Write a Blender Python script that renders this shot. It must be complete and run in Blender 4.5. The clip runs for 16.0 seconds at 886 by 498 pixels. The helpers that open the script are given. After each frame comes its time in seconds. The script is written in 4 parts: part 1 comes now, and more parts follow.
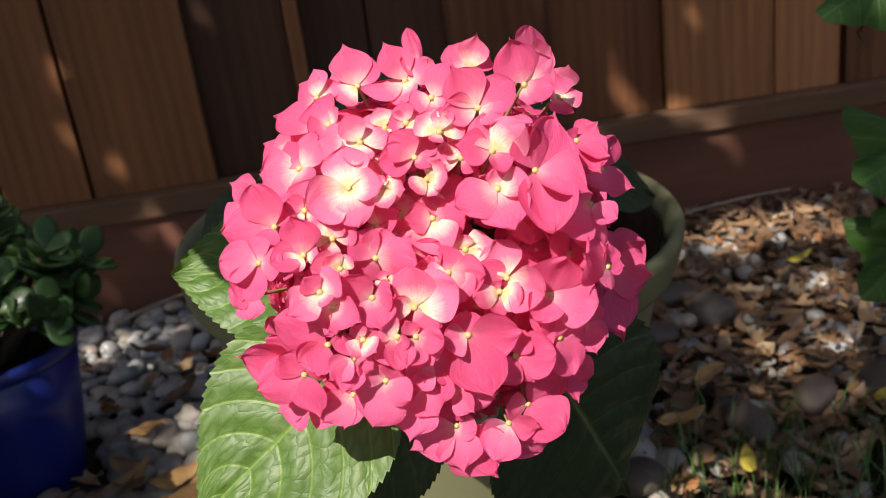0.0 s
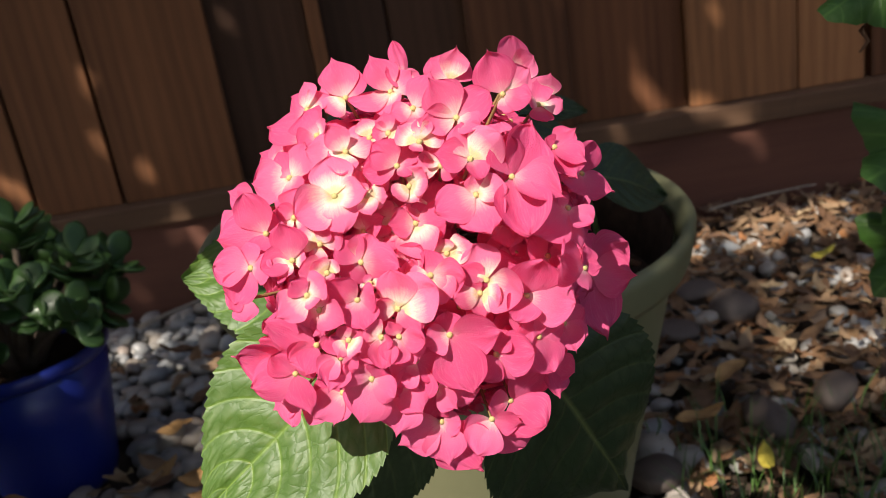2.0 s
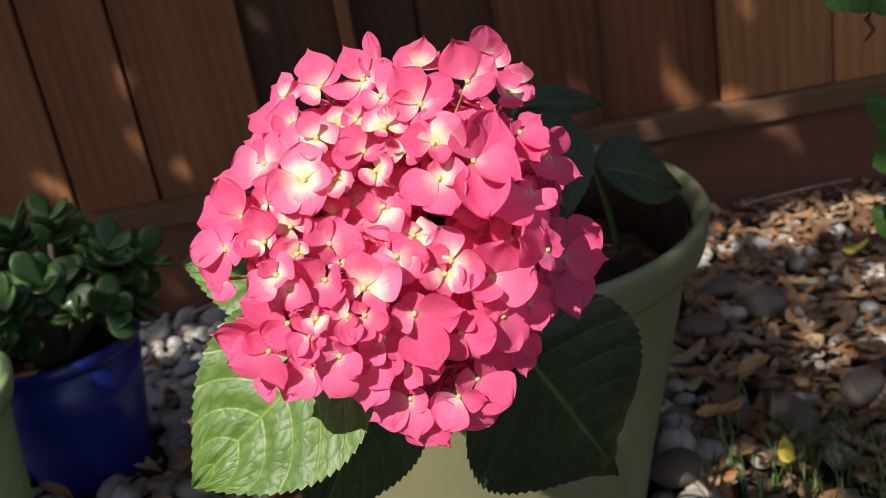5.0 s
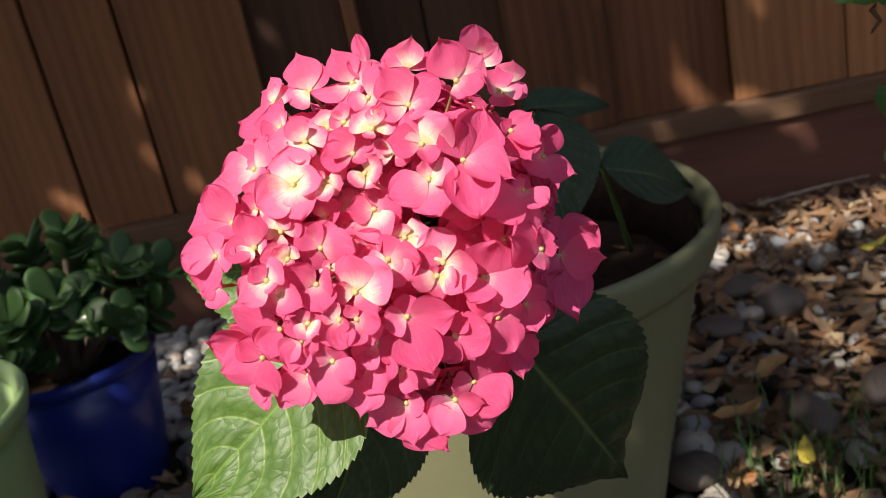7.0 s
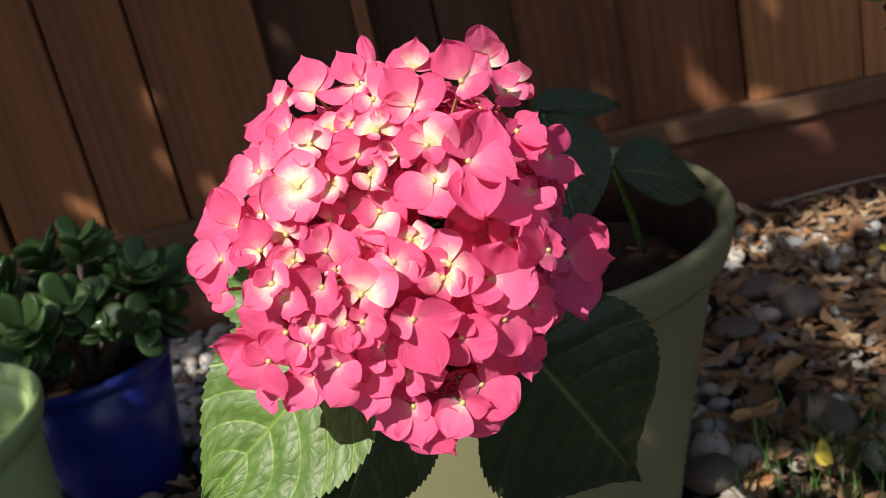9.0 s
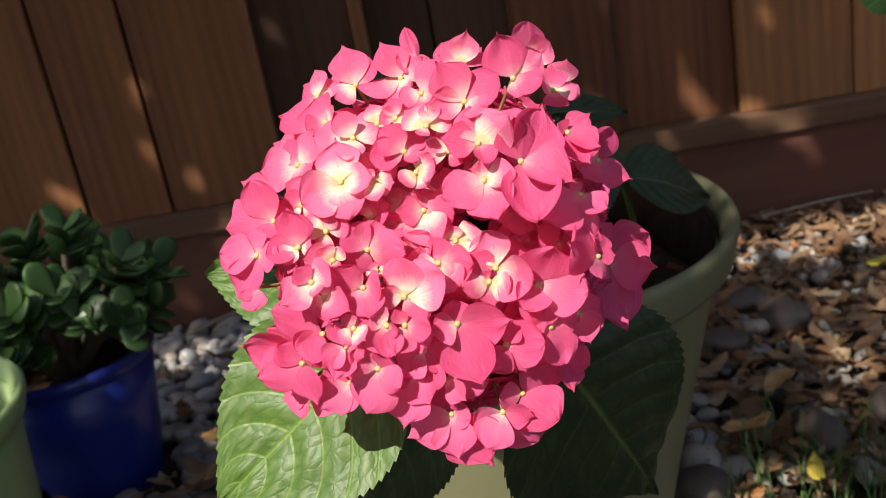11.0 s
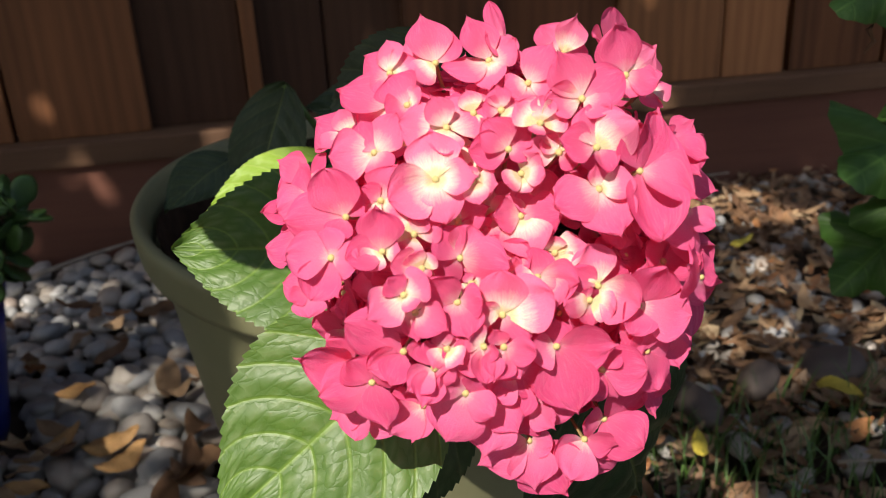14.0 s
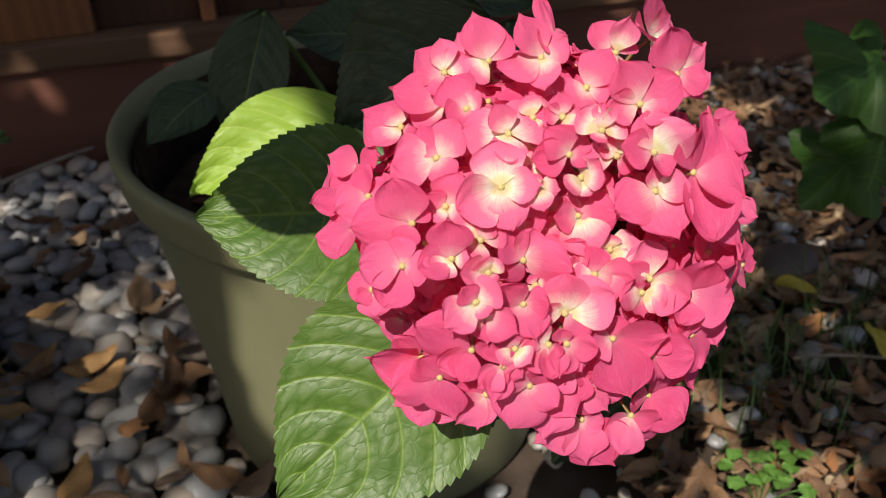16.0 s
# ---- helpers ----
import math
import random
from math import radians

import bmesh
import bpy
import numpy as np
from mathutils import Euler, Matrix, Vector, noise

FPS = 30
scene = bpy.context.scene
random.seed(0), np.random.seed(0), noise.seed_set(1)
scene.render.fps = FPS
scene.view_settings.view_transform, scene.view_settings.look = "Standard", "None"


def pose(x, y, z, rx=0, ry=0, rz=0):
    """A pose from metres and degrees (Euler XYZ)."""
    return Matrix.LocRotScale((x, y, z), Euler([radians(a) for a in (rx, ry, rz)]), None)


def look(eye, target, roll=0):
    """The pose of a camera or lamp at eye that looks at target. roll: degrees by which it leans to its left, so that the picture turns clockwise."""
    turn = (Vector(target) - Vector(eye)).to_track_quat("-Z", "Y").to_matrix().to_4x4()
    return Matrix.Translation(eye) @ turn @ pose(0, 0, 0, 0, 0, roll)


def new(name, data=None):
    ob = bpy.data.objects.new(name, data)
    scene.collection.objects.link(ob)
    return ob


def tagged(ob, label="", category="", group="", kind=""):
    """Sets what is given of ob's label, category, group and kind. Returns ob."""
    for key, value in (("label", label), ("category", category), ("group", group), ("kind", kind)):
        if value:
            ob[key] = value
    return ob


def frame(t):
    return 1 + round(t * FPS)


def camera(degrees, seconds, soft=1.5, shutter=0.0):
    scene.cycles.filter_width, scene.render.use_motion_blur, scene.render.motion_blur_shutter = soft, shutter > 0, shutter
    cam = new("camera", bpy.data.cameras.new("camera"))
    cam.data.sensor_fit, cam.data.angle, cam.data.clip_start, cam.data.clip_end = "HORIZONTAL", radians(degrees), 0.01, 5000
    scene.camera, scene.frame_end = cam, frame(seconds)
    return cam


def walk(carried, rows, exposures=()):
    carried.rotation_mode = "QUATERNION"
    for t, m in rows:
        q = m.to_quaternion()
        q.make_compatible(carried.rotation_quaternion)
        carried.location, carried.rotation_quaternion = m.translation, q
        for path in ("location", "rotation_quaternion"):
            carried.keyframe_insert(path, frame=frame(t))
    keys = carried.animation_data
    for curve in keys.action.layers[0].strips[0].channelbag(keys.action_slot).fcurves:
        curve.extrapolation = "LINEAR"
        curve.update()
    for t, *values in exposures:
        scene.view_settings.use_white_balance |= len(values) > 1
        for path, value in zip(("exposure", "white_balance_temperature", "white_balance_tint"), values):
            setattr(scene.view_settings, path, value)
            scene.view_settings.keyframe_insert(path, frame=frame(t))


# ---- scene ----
# ---- camera ----
cam = camera(52.5, 16.0, 0.65)
PATH = [
    (0, (0.132, 0.201, 0.636), (0.242, 2.071, -0.069), -8.0),
    (0.5, (0.139, 0.202, 0.636), (0.238, 2.071, -0.069), -8.5),
    (1, (0.14, 0.202, 0.636), (0.237, 2.072, -0.067), -8.7),
    (1.5, (0.14, 0.198, 0.637), (0.222, 2.069, -0.064), -8.7),
    (2, (0.149, 0.187, 0.64), (0.186, 2.062, -0.057), -9.4),
    (2.5, (0.157, 0.184, 0.639), (0.166, 2.06, -0.054), -9.6),
    (3, (0.161, 0.183, 0.636), (0.153, 2.062, -0.049), -9.8),
    (3.5, (0.164, 0.178, 0.635), (0.136, 2.06, -0.043), -9.9),
    (4, (0.17, 0.174, 0.632), (0.115, 2.055, -0.044), -10.4),
    (4.5, (0.173, 0.173, 0.634), (0.115, 2.051, -0.049), -10.3),
    (7, (0.185, 0.176, 0.628), (0.084, 2.062, -0.029), -12.2),
    (7.5, (0.185, 0.176, 0.628), (0.069, 2.064, -0.02), -12.5),
    (8, (0.188, 0.176, 0.627), (0.06, 2.066, -0.013), -13.1),
    (8.5, (0.189, 0.177, 0.627), (0.057, 2.067, -0.014), -13.0),
    (9, (0.188, 0.178, 0.626), (0.055, 2.067, -0.017), -12.9),
    (9.5, (0.185, 0.18, 0.626), (0.055, 2.069, -0.017), -12.7),
    (12, (0.142, 0.197, 0.63), (0.147, 2.084, -0.034), -7.9),
    (12.5, (0.129, 0.202, 0.632), (0.19, 2.081, -0.051), -6.3),
    (13, (0.109, 0.215, 0.633), (0.244, 2.076, -0.086), -4.5),
    (13.5, (0.096, 0.228, 0.637), (0.313, 2.063, -0.127), -3.5),
    (14, (0.082, 0.239, 0.642), (0.373, 2.048, -0.161), -3.0),
    (14.5, (0.076, 0.249, 0.652), (0.411, 2.03, -0.195), -3.3),
    (15, (0.066, 0.258, 0.666), (0.426, 2.002, -0.244), -3.3),
    (15.5, (0.058, 0.255, 0.674), (0.436, 1.957, -0.305), -3.0),
    (16, (0.048, 0.255, 0.682), (0.433, 1.917, -0.363), -2.6),
]
EXPOSURE = 1.01
cam.data.dof.use_dof, cam.data.dof.focus_distance, cam.data.dof.aperture_fstop = True, 0.35, 19.0
walk(cam, [(t, look(eye, target, roll)) for t, eye, target, roll in PATH], [(0, EXPOSURE), (13.5, EXPOSURE), (14.5, EXPOSURE - 0.08), (15, EXPOSURE - 0.16), (16, EXPOSURE - 0.34)])

# ---- light ----
SUN_DIR = Vector((-0.37, -0.56, 0.74)).normalized()      # from the scene towards the sun
world = bpy.data.worlds.new("sky")
scene.world = world
world.use_nodes = True
wn, wl = world.node_tree.nodes, world.node_tree.links
sky = wn.new("ShaderNodeTexSky")
sky.sky_type, sky.sun_disc = "NISHITA", False
sky.dust_density = 4.0                                   # a hazy summer sky
sky.sun_elevation = math.asin(SUN_DIR.z)
sky.sun_rotation = math.atan2(SUN_DIR.x, SUN_DIR.y)
wl.new(sky.outputs[0], wn["Background"].inputs[0])
wn["Background"].inputs[1].default_value = 0.076
lamp = bpy.data.lights.new("sun", "SUN")
lamp.energy, lamp.angle, lamp.color = 3.85, radians(0.40), (1.0, 0.93, 0.82)
sun = new("sun", lamp)
sun.matrix_world = look(SUN_DIR * 10, (0, 0, 0))


# ---- material helpers ----
def material(name, rough=0.6, spec=0.4):
    m = bpy.data.materials.new(name)
    m.use_nodes = True
    n, l = m.node_tree.nodes, m.node_tree.links
    b = n["Principled BSDF"]
    b.inputs["Roughness"].default_value = rough
    b.inputs["Specular IOR Level"].default_value = spec
    return m, n, l, b


def math_node(n, l, op, a, b=None, c=None):
    k = n.new("ShaderNodeMath")
    k.operation = op
    for i, v in enumerate((a, b, c)):
        if v is None:
            continue
        if isinstance(v, (int, float)):
            k.inputs[i].default_value = v
        else:
            l.new(v, k.inputs[i])
    return k.outputs[0]


def ramp(n, l, fac, stops):
    r = n.new("ShaderNodeValToRGB")
    e = r.color_ramp.elements
    while len(e) < len(stops):
        e.new(0.5)
    for k, (p, col) in zip(e, stops):
        k.position, k.color = p, (*col, 1)
    l.new(fac, r.inputs[0])
    return r.outputs[0]


def mix(n, l, fac, a, b, blend="MIX"):
    k = n.new("ShaderNodeMix")
    k.data_type, k.blend_type = "RGBA", blend
    for s, v in ((0, fac), (6, a), (7, b)):
        if isinstance(v, (int, float)):
            k.inputs[s].default_value = v
        elif isinstance(v, tuple):
            k.inputs[s].default_value = (*v, 1)
        else:
            l.new(v, k.inputs[s])
    return k.outputs[2]


def noise_node(n, l, vec, scale, detail=4.0, rough=0.55):
    k = n.new("ShaderNodeTexNoise")
    k.inputs["Scale"].default_value, k.inputs["Detail"].default_value = scale, detail
    k.inputs["Roughness"].default_value = rough
    if vec is not None:
        l.new(vec, k.inputs["Vector"])
    return k.outputs["Fac"]


def mapping(n, l, out, scale, loc=None):
    k = n.new("ShaderNodeMapping")
    k.inputs["Scale"].default_value = scale
    l.new(out, k.inputs["Vector"])
    if loc is not None:
        l.new(loc, k.inputs["Location"])
    return k.outputs[0]


def bump(n, l, b, height, strength, distance):
    k = n.new("ShaderNodeBump")
    k.inputs["Strength"].default_value, k.inputs["Distance"].default_value = strength, distance
    l.new(height, k.inputs["Height"])
    l.new(k.outputs[0], b.inputs["Normal"])


def coords(n, kind="Object"):
    return n.new("ShaderNodeTexCoord").outputs[kind]


def translucent(m, n, l, b, colour, amount):
    t = n.new("ShaderNodeBsdfTranslucent")
    x = n.new("ShaderNodeMixShader")
    x.inputs[0].default_value = amount
    l.new(colour, t.inputs[0])
    if b.inputs["Normal"].links:
        l.new(b.inputs["Normal"].links[0].from_socket, t.inputs["Normal"])
    l.new(b.outputs[0], x.inputs[1])
    l.new(t.outputs[0], x.inputs[2])
    l.new(x.outputs[0], n["Material Output"].inputs[0])


# ---- materials ----
def make_sepal():
    m, n, l, b = material("sepal_pink", 0.62, 0.25)
    uv = coords(n, "UV")
    sp = n.new("ShaderNodeSeparateXYZ")
    l.new(uv, sp.inputs[0])
    rnd = n.new("ShaderNodeObjectInfo").outputs["Random"]
    streak = noise_node(n, l, mapping(n, l, uv, (3.0, 22.0, 1.0)), 1.0, 5)
    blotch = noise_node(n, l, uv, 3.0, 4)
    edge = math_node(n, l, "ADD", sp.outputs[0], math_node(n, l, "MULTIPLY", math_node(n, l, "SUBTRACT", streak, 0.5), 0.35))
    edge = math_node(n, l, "SUBTRACT", edge, math_node(n, l, "MULTIPLY", math_node(n, l, "SUBTRACT", rnd, 0.5), 0.34))
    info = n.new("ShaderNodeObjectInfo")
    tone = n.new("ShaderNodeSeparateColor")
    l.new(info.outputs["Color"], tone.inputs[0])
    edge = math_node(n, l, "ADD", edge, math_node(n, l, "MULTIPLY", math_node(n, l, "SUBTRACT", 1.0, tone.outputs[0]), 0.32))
    # cream middles, whitened further to put the sun's glare into the colour
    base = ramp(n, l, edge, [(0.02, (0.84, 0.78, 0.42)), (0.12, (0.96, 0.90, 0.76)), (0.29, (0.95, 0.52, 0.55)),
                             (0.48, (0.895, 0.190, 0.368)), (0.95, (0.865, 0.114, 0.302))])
    shade = ramp(n, l, rnd, [(0.0, (0.86, 0.70, 0.80)), (0.5, (1.0, 1.0, 1.0)), (1.0, (1.03, 1.36, 1.22))])
    col = mix(n, l, 1.0, base, shade, "MULTIPLY")
    col = mix(n, l, math_node(n, l, "MULTIPLY", blotch, 0.22), col, (0.88, 0.17, 0.36))
    col = mix(n, l, math_node(n, l, "MULTIPLY", math_node(n, l, "MAXIMUM", math_node(n, l, "SUBTRACT", streak, 0.5), 0.0), 1.3), col, (0.92, 0.36, 0.52))
    speck = noise_node(n, l, mapping(n, l, uv, (30.0, 60.0, 1.0)), 1.0, 3)
    col = mix(n, l, math_node(n, l, "MULTIPLY", math_node(n, l, "MAXIMUM", math_node(n, l, "SUBTRACT", speck, 0.48), 0.0), 1.6), col, (0.80, 0.10, 0.27))
    rim = math_node(n, l, "MAXIMUM", math_node(n, l, "SUBTRACT", sp.outputs[0], 0.90), 0.0)
    col = mix(n, l, math_node(n, l, "MULTIPLY", rim, 1.5), col, (0.93, 0.30, 0.45))
    l.new(col, b.inputs["Base Color"])
    vein = n.new("ShaderNodeTexVoronoi")
    vein.feature = "DISTANCE_TO_EDGE"
    vein.inputs["Scale"].default_value = 11.0
    l.new(mapping(n, l, uv, (1.0, 2.2, 1.0)), vein.inputs["Vector"])
    h = math_node(n, l, "ADD", math_node(n, l, "MINIMUM", vein.outputs["Distance"], 0.12), math_node(n, l, "MULTIPLY", streak, 0.25))
    bump(n, l, b, h, 0.6, 0.0009)
    # light that comes through is redder than light thrown back
    translucent(m, n, l, b, mix(n, l, 1.0, col, (1.0, 0.66, 0.70), "MULTIPLY"), 0.47)
    return m


def make_leaf(name, dark, light, vein_col, amount, rough, veins=7.0, gloss=0.30, pale=0.06, side_line=0.75):
    m, n, l, b = material(name, rough, gloss)
    uv = coords(n, "UV")
    sp = n.new("ShaderNodeSeparateXYZ")
    l.new(uv, sp.inputs[0])
    u = sp.outputs[0]
    v = math_node(n, l, "ABSOLUTE", math_node(n, l, "SUBTRACT", math_node(n, l, "MULTIPLY", sp.outputs[1], 2.0), 1.0))
    ph = math_node(n, l, "SUBTRACT", math_node(n, l, "MULTIPLY", u, veins),
                   math_node(n, l, "MULTIPLY", math_node(n, l, "POWER", v, 1.35), 1.7))
    ph = math_node(n, l, "ADD", ph, 40.0)
    fr = math_node(n, l, "ABSOLUTE", math_node(n, l, "SUBTRACT", math_node(n, l, "FRACT", ph), 0.5))
    side = math_node(n, l, "SMOOTH_MIN", math_node(n, l, "MULTIPLY", math_node(n, l, "MAXIMUM", math_node(n, l, "SUBTRACT", fr, 0.42), 0.0), 12.5), 1.0, 0.2)
    mid = math_node(n, l, "MAXIMUM", math_node(n, l, "SUBTRACT", 1.0, math_node(n, l, "MULTIPLY", v, 26.0)), 0.0)
    line = math_node(n, l, "MAXIMUM", math_node(n, l, "MULTIPLY", side, side_line), mid)
    net = n.new("ShaderNodeTexVoronoi")
    net.feature = "DISTANCE_TO_EDGE"
    net.inputs["Scale"].default_value = 15.0
    cmb = n.new("ShaderNodeCombineXYZ")
    wob = math_node(n, l, "MULTIPLY", noise_node(n, l, uv, 14.0, 3), 0.9)
    l.new(math_node(n, l, "ADD", math_node(n, l, "MULTIPLY", ph, 2.0), wob), cmb.inputs[0])
    l.new(math_node(n, l, "ADD", math_node(n, l, "MULTIPLY", sp.outputs[1], 13.0), math_node(n, l, "MULTIPLY", u, 3.0)), cmb.inputs[1])
    l.new(cmb.outputs[0], net.inputs["Vector"])
    net.inputs["Scale"].default_value = 1.0
    cell = math_node(n, l, "POWER", math_node(n, l, "MINIMUM", math_node(n, l, "MULTIPLY", net.outputs["Distance"], 2.6), 1.0), 0.8)
    big = noise_node(n, l, uv, 4.0, 4)
    col = mix(n, l, big, dark, light)
    col = mix(n, l, math_node(n, l, "MULTIPLY", math_node(n, l, "SUBTRACT", 1.0, cell), 0.40), col, dark)
    # sheen put into the colour: cell middles mixed towards a pale green
    col = mix(n, l, math_node(n, l, "MULTIPLY", math_node(n, l, "POWER", cell, 2.0), pale), col, (0.26, 0.31, 0.17))
    col = mix(n, l, math_node(n, l, "MULTIPLY", line, 0.75), col, vein_col)
    l.new(col, b.inputs["Base Color"])
    h = math_node(n, l, "SUBTRACT", math_node(n, l, "MULTIPLY", cell, 0.6), math_node(n, l, "MULTIPLY", math_node(n, l, "MAXIMUM", side, mid), 0.7))
    bump(n, l, b, h, 0.35, 0.0010)
    translucent(m, n, l, b, mix(n, l, 0.5, col, light), amount)
    return m


def make_wood(name, dark, light, grain=(14, 14, 0.9)):
    m, n, l, b = material(name, 0.72, 0.25)
    rnd = n.new("ShaderNodeObjectInfo").outputs["Random"]
    cmb = n.new("ShaderNodeCombineXYZ")
    for i in range(3):
        l.new(math_node(n, l, "MULTIPLY", rnd, 37.0 + 11 * i), cmb.inputs[i])
    v = mapping(n, l, coords(n), grain, cmb.outputs[0])
    warp = noise_node(n, l, v, 0.7, 3)
    w = n.new("ShaderNodeTexWave")
    w.wave_type, w.bands_direction = "BANDS", "X"
    w.inputs["Scale"].default_value, w.inputs["Distortion"].default_value = 0.9, 7.0
    w.inputs["Detail"].default_value, w.inputs["Detail Scale"].default_value = 3.0, 0.7
    l.new(v, w.inputs["Vector"])
    fine = noise_node(n, l, mapping(n, l, coords(n), tuple(8 * g for g in grain)), 1.0, 4)
    f = math_node(n, l, "ADD", math_node(n, l, "MULTIPLY", w.outputs["Fac"], 0.10), math_node(n, l, "MULTIPLY", warp, 0.75))
    f = math_node(n, l, "ADD", f, math_node(n, l, "MULTIPLY", math_node(n, l, "SUBTRACT", fine, 0.5), 0.3))
    f = math_node(n, l, "ADD", f, math_node(n, l, "MULTIPLY", math_node(n, l, "SUBTRACT", rnd, 0.5), 0.3))
    col = ramp(n, l, f, [(0.12, dark), (0.5, tuple((a + c) / 2 for a, c in zip(dark, light))), (0.85, light)])
    stain = noise_node(n, l, coords(n), 5.0, 4)
    col = mix(n, l, math_node(n, l, "MULTIPLY", math_node(n, l, "GREATER_THAN", stain, 0.62), 0.25), col, dark)
    l.new(col, b.inputs["Base Color"])
    bump(n, l, b, f, 0.35, 0.002)
    return m


def make_plain(name, col, rough, spec=0.4, vary=0.25, scale=14.0, relief=0.0006, alt=None, coat=0.0):
    m, n, l, b = material(name, rough, spec)
    k = noise_node(n, l, coords(n), scale, 5)
    fine = noise_node(n, l, coords(n), scale * 14, 3)
    c2 = alt or tuple(c * (1 - vary) for c in col)
    f = math_node(n, l, "ADD", math_node(n, l, "MULTIPLY", k, 0.8), math_node(n, l, "MULTIPLY", fine, 0.2))
    l.new(ramp(n, l, f, [(0.35, col), (0.68, c2)]), b.inputs["Base Color"])
    l.new(math_node(n, l, "ADD", rough - 0.08, math_node(n, l, "MULTIPLY", k, 0.16)), b.inputs["Roughness"])
    b.inputs["Coat Weight"].default_value = coat
    b.inputs["Coat Roughness"].default_value = 0.12
    bump(n, l, b, f, 0.4, relief)
    return m


def make_pebble(name, island):
    m, n, l, b = material(name, 0.40, 0.6)
    rnd = n.new("ShaderNodeNewGeometry").outputs["Random Per Island"] if island else n.new("ShaderNodeObjectInfo").outputs["Random"]
    base = ramp(n, l, rnd, [(0.0, (0.155, 0.165, 0.180)), (0.25, (0.265, 0.272, 0.282)), (0.42, (0.250, 0.224, 0.198)), (0.55, (0.350, 0.348, 0.342)),
                            (0.68, (0.310, 0.252, 0.205)), (0.80, (0.345, 0.315, 0.275)), (0.90, (0.250, 0.186, 0.152)), (0.985, (0.50, 0.49, 0.47))])
    k = noise_node(n, l, coords(n), 60.0, 5)
    fine = noise_node(n, l, coords(n), 420.0, 3)
    col = mix(n, l, math_node(n, l, "MULTIPLY", k, 0.4), base, (0.30, 0.26, 0.215))
    col = mix(n, l, math_node(n, l, "MULTIPLY", math_node(n, l, "GREATER_THAN", fine, 0.62), 0.25), col, (0.28, 0.27, 0.25))
    l.new(col, b.inputs["Base Color"])
    bump(n, l, b, fine, 0.35, 0.0012)
    return m


def make_litter(name, island):
    m, n, l, b = material(name, 0.7, 0.25)
    rnd = n.new("ShaderNodeNewGeometry").outputs["Random Per Island"] if island else n.new("ShaderNodeObjectInfo").outputs["Random"]
    base = ramp(n, l, rnd, [(0.0, (0.120, 0.064, 0.036)), (0.25, (0.320, 0.182, 0.095)), (0.45, (0.180, 0.106, 0.068)), (0.62, (0.460, 0.305, 0.175)),
                            (0.78, (0.240, 0.176, 0.128)), (0.90, (0.400, 0.165, 0.058)), (1.0, (0.560, 0.450, 0.280))])
    k = noise_node(n, l, coords(n), 70.0, 4)
    col = mix(n, l, math_node(n, l, "MULTIPLY", k, 0.75), base, (0.10, 0.052, 0.028))
    l.new(col, b.inputs["Base Color"])
    bump(n, l, b, k, 0.5, 0.002)
    translucent(m, n, l, b, col, 0.15)
    return m


SEPAL = make_sepal()
EYE_BEAD = make_plain("flower_eye", (0.60, 0.50, 0.20), 0.5, vary=0.35, scale=300)
STEM = make_plain("green_stem", (0.14, 0.24, 0.06), 0.5, vary=0.4, scale=60)
PEDICEL = make_plain("pale_pedicel", (0.30, 0.20, 0.08), 0.55, vary=0.4, scale=80)
LEAF = make_leaf("hydrangea_leaf", (0.046, 0.102, 0.014), (0.112, 0.205, 0.024), (0.19, 0.30, 0.045), 0.24, 0.47, gloss=0.45, pale=0.24)
# darker copy of LEAF, with the shade under the flower put into its colour
LEAF_SHADED = make_leaf("shaded_leaf", (0.016, 0.031, 0.012), (0.040, 0.064, 0.024), (0.15, 0.18, 0.060), 0.08, 0.46, gloss=0.34, side_line=0.22)
LEAF_YOUNG = make_leaf("young_leaf", (0.22, 0.36, 0.04), (0.34, 0.48, 0.06), (0.40, 0.52, 0.12), 0.25, 0.45)
LEAF_LOBED = make_leaf("lobed_leaf", (0.036, 0.092, 0.016), (0.062, 0.145, 0.022), (0.10, 0.20, 0.04), 0.28, 0.45, 5.0)
JADE = make_plain("jade_leaf", (0.042, 0.092, 0.022), 0.45, 0.35, 0.45, 25, 0.0006, coat=0.08)
JADE_STEM = make_plain("jade_stem", (0.16, 0.12, 0.085), 0.75, vary=0.4, scale=60, relief=0.003)
BOARD = make_wood("fence_board_wood", (0.060, 0.024, 0.011), (0.265, 0.110, 0.045))
# copies of BOARD: two with shade put into the colour, one with light
BOARD_SHADED = make_wood("shaded_fence_board_wood", (0.055, 0.021, 0.010), (0.22, 0.088, 0.038))
BOARD_DEEP_SHADE = make_wood("deep_shade_fence_board_wood", (0.026, 0.012, 0.007), (0.105, 0.048, 0.026))
BOARD_LIT = make_wood("lit_fence_board_wood", (0.105, 0.045, 0.020), (0.46, 0.205, 0.085))
RAIL = make_wood("fence_rail_wood", (0.070, 0.037, 0.022), (0.22, 0.122, 0.068), (0.9, 14, 14))
KICK = make_wood("kickboard_wood", (0.075, 0.030, 0.021), (0.185, 0.078, 0.052), (0.9, 14, 14))
POT_OLIVE = make_plain("olive_plastic", (0.190, 0.186, 0.100), 0.55, 0.35, 0.14, 9, 0.0003)
POT_LIME = make_plain("pale_green_plastic", (0.29, 0.40, 0.17), 0.45, 0.4, 0.12, 9, 0.0003)
POT_BLUE = make_plain("blue_glaze", (0.014, 0.027, 0.24), 0.34, 0.5, 0.15, 7, 0.0002, coat=0.15)
SOIL = make_plain("potting_soil", (0.045, 0.026, 0.017), 0.95, 0.1, 0.6, 55, 0.006)
